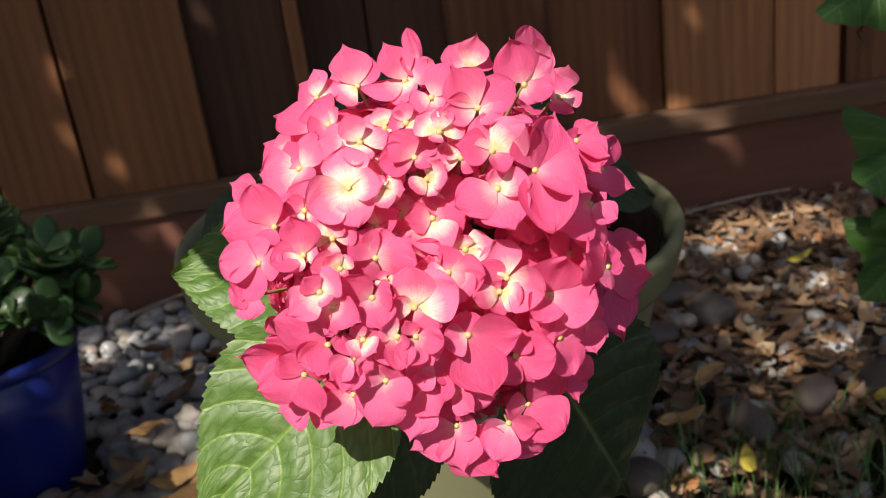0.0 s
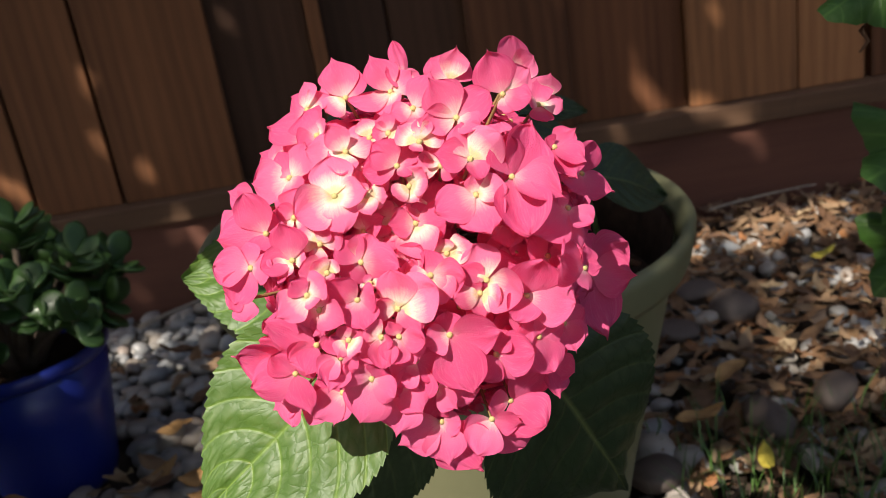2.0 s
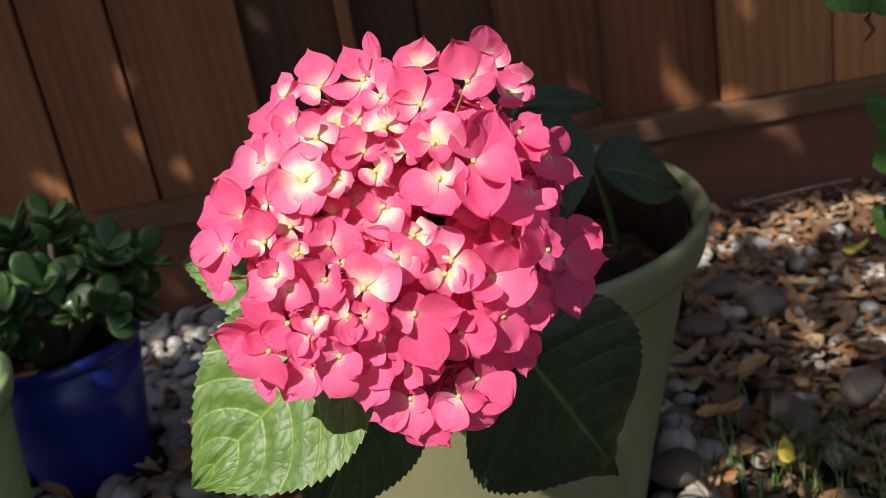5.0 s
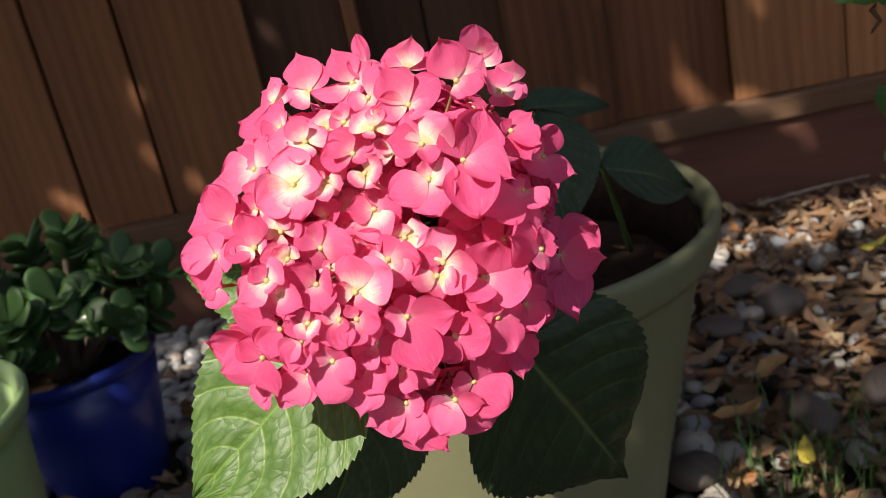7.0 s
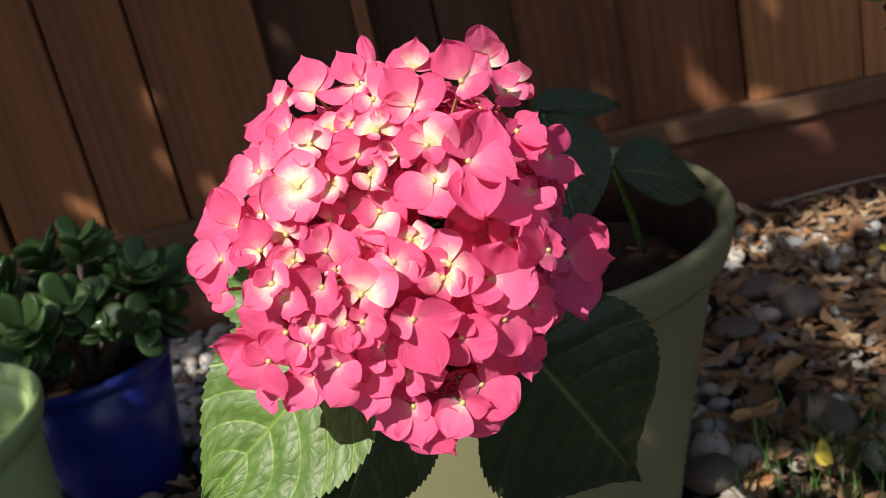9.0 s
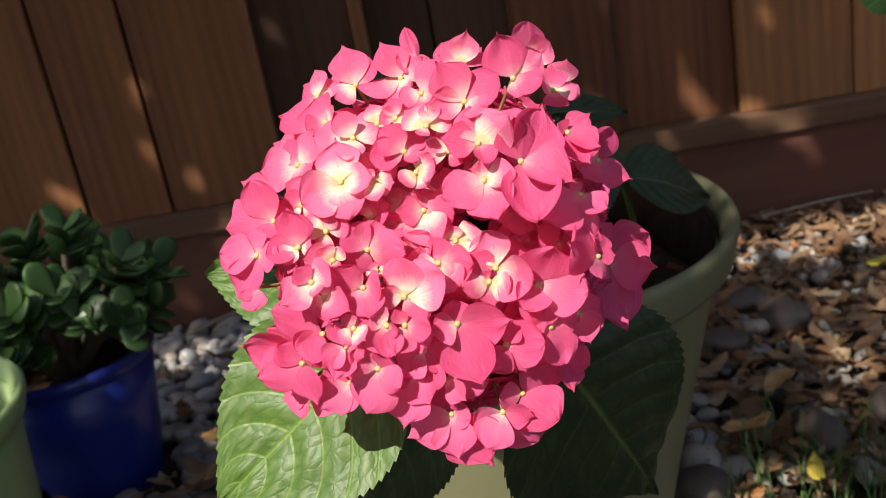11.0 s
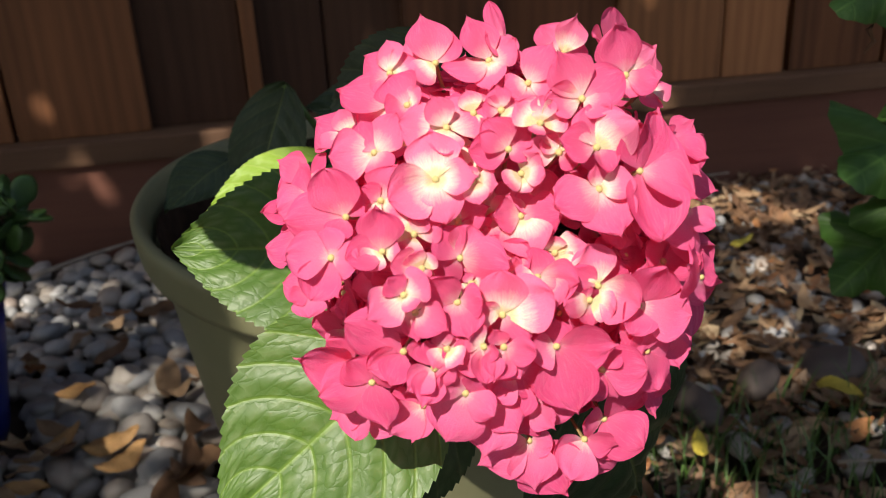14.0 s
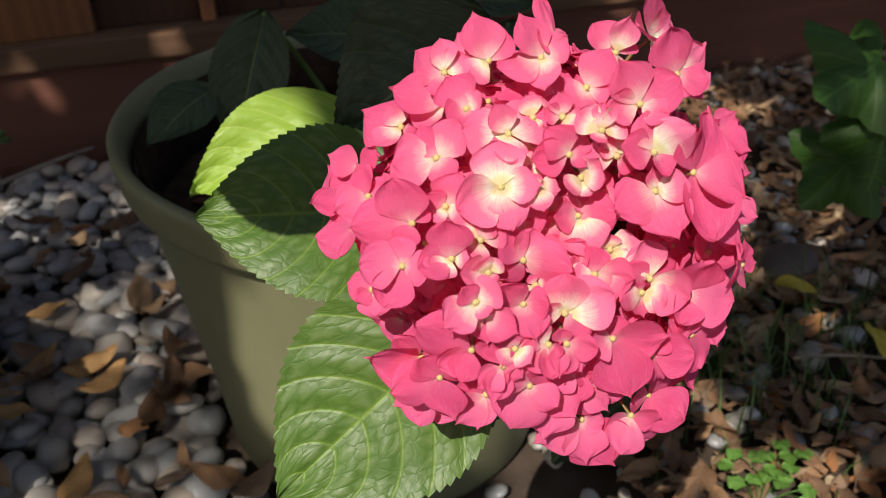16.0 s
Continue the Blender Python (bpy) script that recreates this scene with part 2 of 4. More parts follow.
EARTH = make_plain("earth", (0.075, 0.055, 0.042), 0.95, 0.1, 0.5, 18, 0.008)
PEBBLE = make_pebble("pebble_stone", False)
PEBBLE_MASS = make_pebble("pebble_stone_mass", True)
DRY = make_litter("dry_leaf", False)
DRY_MASS = make_litter("dry_leaf_mass", True)
GRASS = make_plain("grass_blade", (0.075, 0.15, 0.030), 0.5, vary=0.5, scale=40)
TWIG = make_plain("grey_twig", (0.30, 0.25, 0.20), 0.8, vary=0.5, scale=50, relief=0.002)
CROWN = make_plain("crown_leaf", (0.05, 0.12, 0.03), 0.5, vary=0.4, scale=8)
BARK = make_plain("tree_bark", (0.12, 0.085, 0.06), 0.9, vary=0.5, scale=12, relief=0.01)


# ---- mesh helpers ----
def thing(name, label, category, m=None, group="", kind=""):
    ob = new(name)
    ob.empty_display_size = 0.05
    if m is not None:
        ob.matrix_world = m
    return tagged(ob, label, category, group, kind)


def link_mesh(name, mesh, parent=None, label="", m=None):
    ob = new(name, mesh)
    if parent is not None:
        ob.parent = parent
    if m is not None:
        ob.matrix_basis = m
    return tagged(ob, label) if label else ob


def to_mesh(name, bm, mat, smooth=True):
    mesh = bpy.data.meshes.new(name)
    bm.to_mesh(mesh)
    bm.free()
    mesh.materials.append(mat)
    mesh.polygons.foreach_set("use_smooth", [smooth] * len(mesh.polygons))
    mesh.validate()
    mesh.update()
    return mesh


def part(name, bm, mat, parent, label="", m=None, smooth=True):
    return link_mesh(name, to_mesh(name, bm, mat, smooth), parent, label, m)


def box(lo, hi, bevel=0.0, seg=2):
    bm = bmesh.new()
    bmesh.ops.create_cube(bm, size=1)
    for v in bm.verts:
        v.co = Vector([lo[i] + (v.co[i] + 0.5) * (hi[i] - lo[i]) for i in range(3)])
    if bevel:
        bmesh.ops.bevel(bm, geom=bm.edges[:], offset=bevel, segments=seg, affect="EDGES", profile=0.6)
    return bm


def lathe(profile, seg=96, close="ends"):
    """Turns a profile of (radius, height) round z."""
    bm = bmesh.new()
    rings = []
    for r, z in profile:
        rings.append([bm.verts.new((r * math.cos(2 * math.pi * i / seg), r * math.sin(2 * math.pi * i / seg), z)) for i in range(seg)])
    for a, b in zip(rings, rings[1:]):
        for i in range(seg):
            j = (i + 1) % seg
            bm.faces.new((a[i], a[j], b[j], b[i]))
    if close == "loop":
        for i in range(seg):
            j = (i + 1) % seg
            bm.faces.new((rings[-1][i], rings[-1][j], rings[0][j], rings[0][i]))
    else:
        bm.faces.new(rings[0][::-1])
        bm.faces.new(rings[-1])
    bmesh.ops.recalc_face_normals(bm, faces=bm.faces[:])
    return bm


def tube(points, radii, seg=8, bm=None):
    bm = bm or bmesh.new()
    pts = [Vector(p) for p in points]
    rings = []
    for i, p in enumerate(pts):
        d = (pts[min(i + 1, len(pts) - 1)] - pts[max(i - 1, 0)]).normalized()
        a = d.orthogonal().normalized()
        c = d.cross(a)
        rings.append([bm.verts.new(p + radii[i] * (a * math.cos(2 * math.pi * k / seg) + c * math.sin(2 * math.pi * k / seg))) for k in range(seg)])
    for r, s in zip(rings, rings[1:]):
        off = min(range(seg), key=lambda o: (r[0].co - s[o].co).length)
        for k in range(seg):
            bm.faces.new((r[k], r[(k + 1) % seg], s[(k + 1 + off) % seg], s[(k + off) % seg]))
    bm.faces.new(rings[0][::-1])
    bm.faces.new(rings[-1])
    return bm


def bezier(a, b, c, n=10):
    a, b, c = Vector(a), Vector(b), Vector(c)
    return [(1 - t) ** 2 * a + 2 * t * (1 - t) * b + t * t * c for t in (i / n for i in range(n + 1))]


def frame_from(origin, along, normal):
    x = Vector(along).normalized()
    z = Vector(normal)
    z = (z - x * z.dot(x)).normalized()
    y = z.cross(x)
    return Matrix(((x.x, y.x, z.x, origin[0]), (x.y, y.y, z.y, origin[1]), (x.z, y.z, z.z, origin[2]), (0, 0, 0, 1)))


# ---- ground ----
def make_ground():
    bm = bmesh.new()
    xs = [-400, -40, -6, -2] + [-1.2 + 0.05 * i for i in range(61)] + [2.6, 6, 40, 400]
    ys = [-400, -40, -4, -1] + [0.0 + 0.05 * i for i in range(46)] + [4, 8, 40, 400]
    grid = [[bm.verts.new((x, y, 0.010 * noise.noise((x * 3, y * 3, 0)) - 0.006 if abs(x) < 3 and -1 < y < 3 else -0.006)) for y in ys] for x in xs]
    for i in range(len(xs) - 1):
        for j in range(len(ys) - 1):
            bm.faces.new((grid[i][j], grid[i + 1][j], grid[i + 1][j + 1], grid[i][j + 1]))
    ob = new("ground", to_mesh("ground", bm, EARTH))
    return tagged(ob, "dark bare earth under river pebbles and leaf litter", "ground", kind="structure")


ground = make_ground()

# ---- fence ----
fence = thing("wooden_fence", "brown stained wooden board fence with a rail and kickboard", "fence")
FACE = 1.840
BOARDS = [(-0.74, -0.556, 0), (-0.549, -0.397, 0), (-0.389, -0.167, 0), (-0.185, 0.006, 1), (0.008, 0.034, 0), (0.030, 0.148, 1), (0.152, 0.300, 1), (0.288, 0.470, 0),
          (0.455, 0.690, 1), (0.690, 0.897, 0), (0.900, 1.026, 0), (1.010, 1.055, 1), (1.041, 1.235, 0), (1.243, 1.43, 0)]
rng = random.Random(5)
spans = list(BOARDS)
edge = -0.75
while edge > -3.2:
    w = rng.uniform(0.15, 0.22)
    spans.append((edge - w, edge - 0.006, 0))
    edge -= w
edge = 1.44
while edge < 4.0:
    w = rng.uniform(0.15, 0.22)
    spans.append((edge, edge + w - 0.006, 0))
    edge += w
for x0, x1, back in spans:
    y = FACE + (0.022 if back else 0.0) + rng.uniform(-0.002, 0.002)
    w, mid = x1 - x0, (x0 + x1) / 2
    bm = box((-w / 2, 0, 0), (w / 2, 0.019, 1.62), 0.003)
    # middle boards take the shaded copies, recessed ones darkest; right ones the lit copy
    part("board", bm, BOARD_DEEP_SHADE if back and -0.19 < mid < 0.31 else BOARD_SHADED if 0.28 < mid < 0.66 else BOARD_LIT if 0.66 < mid < 1.02 else BOARD, fence, m=pose(mid, y, 0.2225, 0, 0, rng.uniform(-0.12, 0.12)), smooth=False)
for i in range(40):
    part("board", box((-0.09, 0, 0), (0.0895, 0.016, 1.60), 0.003), BOARD, fence, m=pose(-3.1 + 0.18 * i, FACE + 0.0445, 0.223), smooth=False)
part("rail", box((-3.2, 1.803, 0.180), (4.0, 1.89, 0.222), 0.004), RAIL, fence, "weathered horizontal wooden rail", smooth=False)
part("kickboard", box((-3.2, 1.816, -0.03), (4.0, 1.856, 0.1795), 0.004), KICK, fence, "reddish-brown kickboard along the ground", smooth=False)
part("cap_rail", box((-3.2, 1.80, 1.843), (4.0, 1.90, 1.885), 0.004), RAIL, fence, smooth=False)

# ---- pots ----
POT = Vector((0.152, 1.032, 0.0))
LEAN = frame_from(POT, (1, 0, -0.051), (0.051, -0.033, 1))       # it stands a little askew on the pebbles


def make_pot(name, label, at, profile, mat, rim):
    pot = thing(name, label, "plant pot", at if isinstance(at, Matrix) else pose(*at))
    part("pot_body", lathe(profile), mat, pot)
    part("rim", lathe(rim, close="loop"), mat, pot)
    return pot


big_pot = make_pot("large_plant_pot", "large round olive-green plastic plant pot on the pebbles", LEAN,
                   [(0.148, 0.002), (0.163, 0.005), (0.168, 0.018), (0.180, 0.10), (0.200, 0.21), (0.2185, 0.315), (0.2225, 0.333), (0.2145, 0.333), (0.195, 0.21), (0.158, 0.03)],
                   POT_OLIVE,
                   [(0.2215, 0.323), (0.2325, 0.325), (0.2350, 0.332), (0.2385, 0.354), (0.2388, 0.360), (0.2358, 0.364), (0.2300, 0.3635), (0.2270, 0.358), (0.2195, 0.328)])


def soil_disc(radius, rough, seed):
    bm = bmesh.new()
    seg, rings = 48, 14
    rows = [[bm.verts.new((0, 0, 0))]]
    for i in range(1, rings + 1):
        r = radius * i / rings
        rows.append([bm.verts.new((r * math.cos(2 * math.pi * k / seg), r * math.sin(2 * math.pi * k / seg),
                                   rough * noise.noise((r * 40 * math.cos(2 * math.pi * k / seg), r * 40 * math.sin(2 * math.pi * k / seg), seed)))) for k in range(seg)])
    for k in range(seg):
        bm.faces.new((rows[0][0], rows[1][k], rows[1][(k + 1) % seg]))
        for i in range(1, rings):
            bm.faces.new((rows[i][k], rows[i + 1][k], rows[i + 1][(k + 1) % seg], rows[i][(k + 1) % seg]))
    return bm


def make_soil(name, label, at, radius, seed):
    ob = new(name, to_mesh(name, soil_disc(radius, 0.012, seed), SOIL))
    ob.matrix_world = at if isinstance(at, Matrix) else pose(*at)
    return tagged(ob, label, "soil")


# added soil-coloured lining: darkens the inner wall as the pot's own shade would
part("soil_crust", lathe([(0.2055, 0.281), (0.2125, 0.319), (0.2185, 0.346), (0.2160, 0.349), (0.2105, 0.322), (0.2035, 0.281)], close="loop"), SOIL, big_pot, "dark lining standing in for shade on the inside wall")
soil = make_soil("potting_soil", "dark brown potting soil inside the large pot", LEAN @ pose(0, 0, 0.282), 0.206, 1.0)

CHIP = make_plain("bark_chip", (0.17, 0.075, 0.040), 0.85, 0.15, 0.5, 60, 0.002)
cr = random.Random(12)
chip_mesh = to_mesh("bark_chip", box((-0.5, -0.28, -0.09), (0.5, 0.28, 0.09), 0.06), CHIP)
for i in range(70):
    r, a, q = 0.195 * math.sqrt(cr.random()), cr.uniform(0, 6.28), cr.uniform(0.010, 0.026)
    link_mesh("bark_chip", chip_mesh, soil, m=pose(r * math.cos(a), r * math.sin(a), 0.004, cr.uniform(-25, 25), cr.uniform(-25, 25), cr.uniform(0, 360)) @ Matrix.Diagonal((q, q, q * 0.8, 1)))

BLUE = Vector((-0.391, 1.268, 0.0))
make_pot("blue_plant_pot", "glossy cobalt blue plant pot holding a jade plant", BLUE,
                    [(0.066, 0.0), (0.073, 0.003), (0.076, 0.012), (0.096, 0.120), (0.1085, 0.194), (0.1015, 0.194), (0.090, 0.12), (0.070, 0.02)], POT_BLUE,
                    [(0.1075, 0.184), (0.1105, 0.187), (0.1120, 0.195), (0.1105, 0.202), (0.1065, 0.204), (0.1025, 0.201), (0.1010, 0.188)])
make_soil("potting_soil", "dark soil inside the blue pot", (BLUE.x, BLUE.y, 0.178), 0.0995, 3.0)

LIME = Vector((-0.481, 0.929, 0.0))
make_pot("pale_green_plant_pot", "pale green plastic plant pot with another nested inside", LIME,
                    [(0.140, 0.0), (0.150, 0.004), (0.155, 0.02), (0.176, 0.235), (0.180, 0.266), (0.174, 0.266), (0.170, 0.235), (0.146, 0.02)], POT_LIME,
                    [(0.1790, 0.258), (0.1870, 0.264), (0.1905, 0.276), (0.1915, 0.283), (0.1890, 0.287), (0.1835, 0.286), (0.1790, 0.272), (0.1745, 0.260)])
inner = thing("nested_plant_pot", "smaller pale green pot nested inside a larger pot", "plant pot", pose(LIME.x, LIME.y, 0.02))
part("pot_body", lathe([(0.115, 0.0), (0.122, 0.004), (0.148, 0.185), (0.143, 0.185), (0.118, 0.02)]), POT_LIME, inner)
part("rim", lathe([(0.148, 0.180), (0.1530, 0.184), (0.1540, 0.193), (0.1510, 0.197), (0.1450, 0.194), (0.1430, 0.183)], close="loop"), POT_LIME, inner)


# ---- hydrangea ----
def leaf_mesh(name, length, width, mat, droop=0.25, cup=0.10, fold=0.0, seed=0, teeth=24, tooth_size=0.045, nu=96, nv=20, veins=7.0, wave=0.016, quilt=0.017):
    """An ovate toothed leaf along +x, its upper side to +z, quilted between its veins."""
    bm = bmesh.new()
    uvl = bm.loops.layers.uv.new("UVMap")
    grid = []
    for i in range(nu + 1):
        u = i / nu
        w = width * 0.5 * (math.sin(math.pi * u ** 0.72) ** 0.85 if 0 < u < 1 else 0) * (1 - 0.22 * u ** 6)
        saw = ((u * teeth) % 1.0)
        tooth = 1.0 + (tooth_size * (saw if saw < 0.8 else (1 - saw) * 4) - 0.02 if 0.04 < u < 0.97 else 0)
        row = []
        for j in range(nv + 1):
            v = 2 * j / nv - 1
            av = abs(v)
            y = v * w * (1 + (tooth - 1) * av ** 6)
            x = length * (u + (0.012 * (saw - 0.5) * av ** 6 if 0.04 < u < 0.97 else 0) + 0.05 * av ** 2 * math.sin(math.pi * u))
            ph = u * veins - 1.7 * av ** 1.35 + 40
            d = abs(ph - round(ph))
            z = quilt * length * (min(d / 0.5, 1) ** 0.7 - 0.6) * min(1, av * 4) * min(1, (1 - av) * 5 + 0.25) * (1 if w > 0 else 0)
            z -= 0.018 * length * max(0, 1 - av * 9)
            z += cup * width * av ** 1.6 + fold * width * av
            z += wave * length * math.sin(7 * u + 2 * v + seed) * av + 0.02 * length * noise.noise((u * 3, v * 2, seed * 7.1))
            a = droop * u
            row.append((bm.verts.new((x * (1 - a * a / 3), y, z - x * a * 0.9)), u, j / nv))
        grid.append(row)
    for i in range(nu):
        for j in range(nv):
            q = (grid[i][j], grid[i + 1][j], grid[i + 1][j + 1], grid[i][j + 1])
            f = bm.faces.new([k[0] for k in q])
            for loop, k in zip(f.loops, q):
                loop[uvl].uv = (k[1], k[2])
    return to_mesh(name, bm, mat)


def sepal_mesh(k):
    """A broad rounded sepal of unit length along +x, cupped and slightly waved."""
    r = random.Random(100 + k)
    bm = bmesh.new()
    uvl = bm.loops.layers.uv.new("UVMap")
    nu, nv = 12, 12
    wide, cup, curl = r.uniform(1.02, 1.20), r.uniform(-0.30, 0.50), r.uniform(-0.42, 0.30)
    point, ph, mid = r.choice((-0.02, 0.02, 0.05, 0.09, 0.13, 0.16)), r.uniform(0, 6.28), r.uniform(0.46, 0.60)
    tip, foot = r.uniform(0.58, 0.95), r.uniform(0.70, 1.0)
    grid = []
    for i in range(nu + 1):
        u = 1 - (1 - i / nu) ** 1.5
        w = 0.5 * wide * (0.05 + 0.95 * math.sin(math.pi / 2 * u / mid) ** foot if u < mid else max(1 - ((u - mid) / (1 - mid)) ** 2, 0.0004) ** tip)
        row = []
        for j in range(nv + 1):
            v = 2 * j / nv - 1
            x = u + point * u ** 6 * (1 - abs(v))
            y = v * w * (1 + 0.09 * noise.noise((u * 4, k * 3.1, 2.0 if v > 0 else 7.0)))
            z = cup * y * y * 2.2 + curl * u * u * 0.5 + 0.040 * math.sin(ph + 5 * u + 3.5 * v) * u + 0.030 * math.sin(ph * 2 + 9 * v) * u * abs(v)
            z += 0.07 * noise.noise((u * 2.4, v * 2.4, k * 5.3)) * u - 0.028 * u * max(0.0, 1 - abs(v) * 4)
            row.append((bm.verts.new((x, y, z)), min(1.0, math.hypot(x, 0.75 * y)), j / nv))
        grid.append(row)
    for i in range(nu):
        for j in range(nv):
            q = (grid[i][j], grid[i + 1][j], grid[i + 1][j + 1], grid[i][j + 1])
            f = bm.faces.new([t[0] for t in q])
            for loop, t in zip(f.loops, q):
                loop[uvl].uv = (t[1], t[2])
    return to_mesh("sepal", bm, SEPAL)


HEAD = Vector((0.149, 0.529, 0.512))                      # middle of the flower head
AXIS = Vector((-0.04, -0.935, 0.35)).normalized()         # the way it faces
HEAD_A, HEAD_B = 0.060, 0.0755                             # its half depth and half width
hydrangea = thing("hydrangea", "potted hydrangea with one large pink mophead flower and broad green leaves", "flowering plant", pose(POT.x, POT.y, 0.285))
INV = hydrangea.matrix_world.inverted()


def local(m):
    return INV @ m


SEPALS = [sepal_mesh(k) for k in range(20)]
bead = bmesh.new()
bmesh.ops.create_icosphere(bead, subdivisions=2, radius=1.0)
BEAD = to_mesh("eye", bead, EYE_BEAD)


def head_point(az, el):
    d = Vector((math.sin(radians(az)) * math.cos(radians(el)), -math.cos(radians(az)) * math.cos(radians(el)), math.sin(radians(el))))
    c = d.dot(AXIS)
    r = 1 / math.sqrt(c * c / HEAD_A ** 2 + (1 - c * c) / HEAD_B ** 2)
    p = d * r
    along = AXIS * p.dot(AXIS)
    normal = (along / HEAD_A ** 2 + (p - along) / HEAD_B ** 2).normalized()
    return p, normal


fr = random.Random(21)


def floret_parts(m, sepals, pale, pool=None):
    """One floret: an eye on a pedicel and its overlapping sepals (angle, length in mm, tilt) round it, and how far it stands up. pale: how far the cream middle reaches."""
    rows = sorted((row[0] % 360, *row[1:]) for row in sepals)
    gaps = [((rows[(i + 1) % len(rows)][0] - row[0]) % 360 or 360, row[0]) for i, row in enumerate(rows)]
    if len(rows) == 3 and max(gaps)[0] > 115:
        # a sepal that the others half hide
        rows.append((max(gaps)[1] + max(gaps)[0] / 2, 0.7 * sum(row[1] for row in rows) / len(rows), 8))
    made = []
    for k, (a, q, tilt, *narrow) in enumerate(rows):
        q = q / 1000
        wide = (narrow or [1.0])[0] * fr.uniform(0.92, 1.12) * (1.12 if q < 0.009 else 0.90 if q > 0.017 else 1.0)
        turn = pose(0, 0, 0.0006 * (k % 2), 0, 0, a) @ pose(0, 0, 0, fr.uniform(-20, 20), -tilt, 0)
        made.append((SEPALS[fr.randrange(len(SEPALS))], turn @ Matrix.Translation((0.0005, 0, 0)) @ Matrix.Diagonal((q, q * wide, q, 1))))
    if pool is not None:
        pool += [(mesh, local(m) @ at) for mesh, at in made]
        return
    bm = bmesh.new()
    end = (m.inverted() @ (HEAD - AXIS * 0.012)) * 0.55
    tube(bezier((0, 0, -0.0008), (0, 0, -0.35 * end.length), end, 5), [0.0007, 0.0007, 0.0007, 0.0008, 0.0009, 0.001], 5, bm)
    ob = part("floret", bm, PEDICEL, hydrangea, m=local(m))
    link_mesh("eye", BEAD, ob, m=Matrix.Translation((0, 0, 0.0006)) @ Matrix.Diagonal((0.00115, 0.00115, 0.00105, 1)))
    for mesh, at in made:
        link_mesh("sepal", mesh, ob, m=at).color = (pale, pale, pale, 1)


def facing(at, normal):
    up = Vector((0, 0, 1)) - normal * normal.z
    up = up.normalized() if up.length > 0.05 else Vector((0, 1, 0))
    return frame_from(at, up.cross(normal), normal)


placed, reach_of = [], []
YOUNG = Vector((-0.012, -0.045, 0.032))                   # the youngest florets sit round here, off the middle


def floret(at, face, *sepals):
    """A floret at a place from the head's middle in mm, facing an azimuth and elevation."""
    at, (az, el) = Vector(at) / 1000, face
    normal = Vector((math.sin(radians(az)) * math.cos(radians(el)), -math.cos(radians(az)) * math.cos(radians(el)), math.sin(radians(el))))
    size = sum(row[1] for row in sepals) / len(sepals)
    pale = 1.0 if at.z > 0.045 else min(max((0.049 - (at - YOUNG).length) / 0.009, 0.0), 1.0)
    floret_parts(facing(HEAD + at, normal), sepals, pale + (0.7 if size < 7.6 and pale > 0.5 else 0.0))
    placed.append(at.normalized())
    reach_of.append((placed[-1], at.length / head_point(math.degrees(math.atan2(at.x, -at.y)), math.degrees(math.asin(placed[-1].z)))[0].length))


# florets from the crown down: place in mm from the head's middle, facing, then each sepal's angle, length and tilt
floret((3, -1, 71), (26, 44), (12, 5.9, 10), (83, 16.8, 14, 0.34), (153, 8.5, 18))
floret((19, -15, 70), (2, 39), (43, 11.3, -10), (67, 11.0, 31), (116, 11.7, -2))
floret((-3, -6, 68), (-18, 51), (37, 10.1, 13), (120, 13.9, 36), (-157, 15.8, 18), (-86, 11.9, 7))
floret((-20, -3, 68), (-20, 48), (61, 10.8, 9), (109, 14.5, 30), (137, 14.0, 10), (-129, 9.1, 18))
floret((-35, -3, 66), (-36, 42), (49, 9.2, -4), (108, 10.8, 16), (151, 15.0, -12))
floret((4, -28, 65), (-12, 36), (-3, 7.5, 12), (58, 12.5, 25), (-167, 7.3, 26), (-88, 7.8, 16))
floret((36, -25, 64), (16, 35), (30, 12.9, 12), (98, 15.0, 19), (-73, 8.1, 12), (-35, 10.0, 14))
floret((45, 13, 63), (42, 38), (15, 13.2, 20), (67, 15.5, 22), (152, 13.4, 19))
floret((18, -37, 61), (0, 36), (23, 14.0, 18), (118, 14.7, 19), (179, 11.6, 9), (-40, 9.2, 22))
floret((-6, -34, 59), (-9, 34), (35, 7.0, -5), (96, 6.8, 7), (159, 5.5, 3), (-49, 5.0, 19))
floret((-32, -18, 59), (-25, 40), (44, 7.0, 28), (127, 12.0, 6), (-135, 7.3, 23))
floret((-13, -27, 57), (-14, 33), (55, 7.0, -3), (108, 6.8, 9), (152, 4.9, -4))
floret((-36, -5, 56), (-29, 54), (134, 15.1, -9), (172, 17.4, 5), (-136, 11.9, -8))
floret((4, -41, 56), (-1, 34), (20, 8.3, -8), (76, 8.3, -1), (133, 8.9, -2), (-126, 4.1, 15))
floret((51, -6, 54), (35, 39), (54, 11.3, -2), (145, 8.0, 25), (-108, 8.4, 8), (-13, 10.0, 10))
floret((-22, -30, 54), (-23, 38), (44, 14.0, -7), (120, 10.0, 28), (180, 13.7, 10), (-81, 10.7, 23))
floret((56, 10, 53), (39, 40), (12, 7.1, 6), (60, 8.4, 47), (-63, 8.6, 1))
floret((-5, -38, 48), (-6, 33), (56, 8.9, -2), (132, 11.0, 27), (-179, 11.9, 6), (-39, 5.7, 16))
floret((20, -45, 48), (0, 30), (25, 13.9, 32), (95, 12.4, 6), (165, 11.3, 15), (-71, 8.2, 10))
floret((-44, -25, 47), (-29, 35), (64, 13.0, 21), (123, 10.9, 3), (-167, 13.6, 13))
floret((-49, 4, 46), (-50, 46), (7, 7.6, 7), (131, 7.7, 39), (174, 16.6, -3), (-107, 10.9, 18))
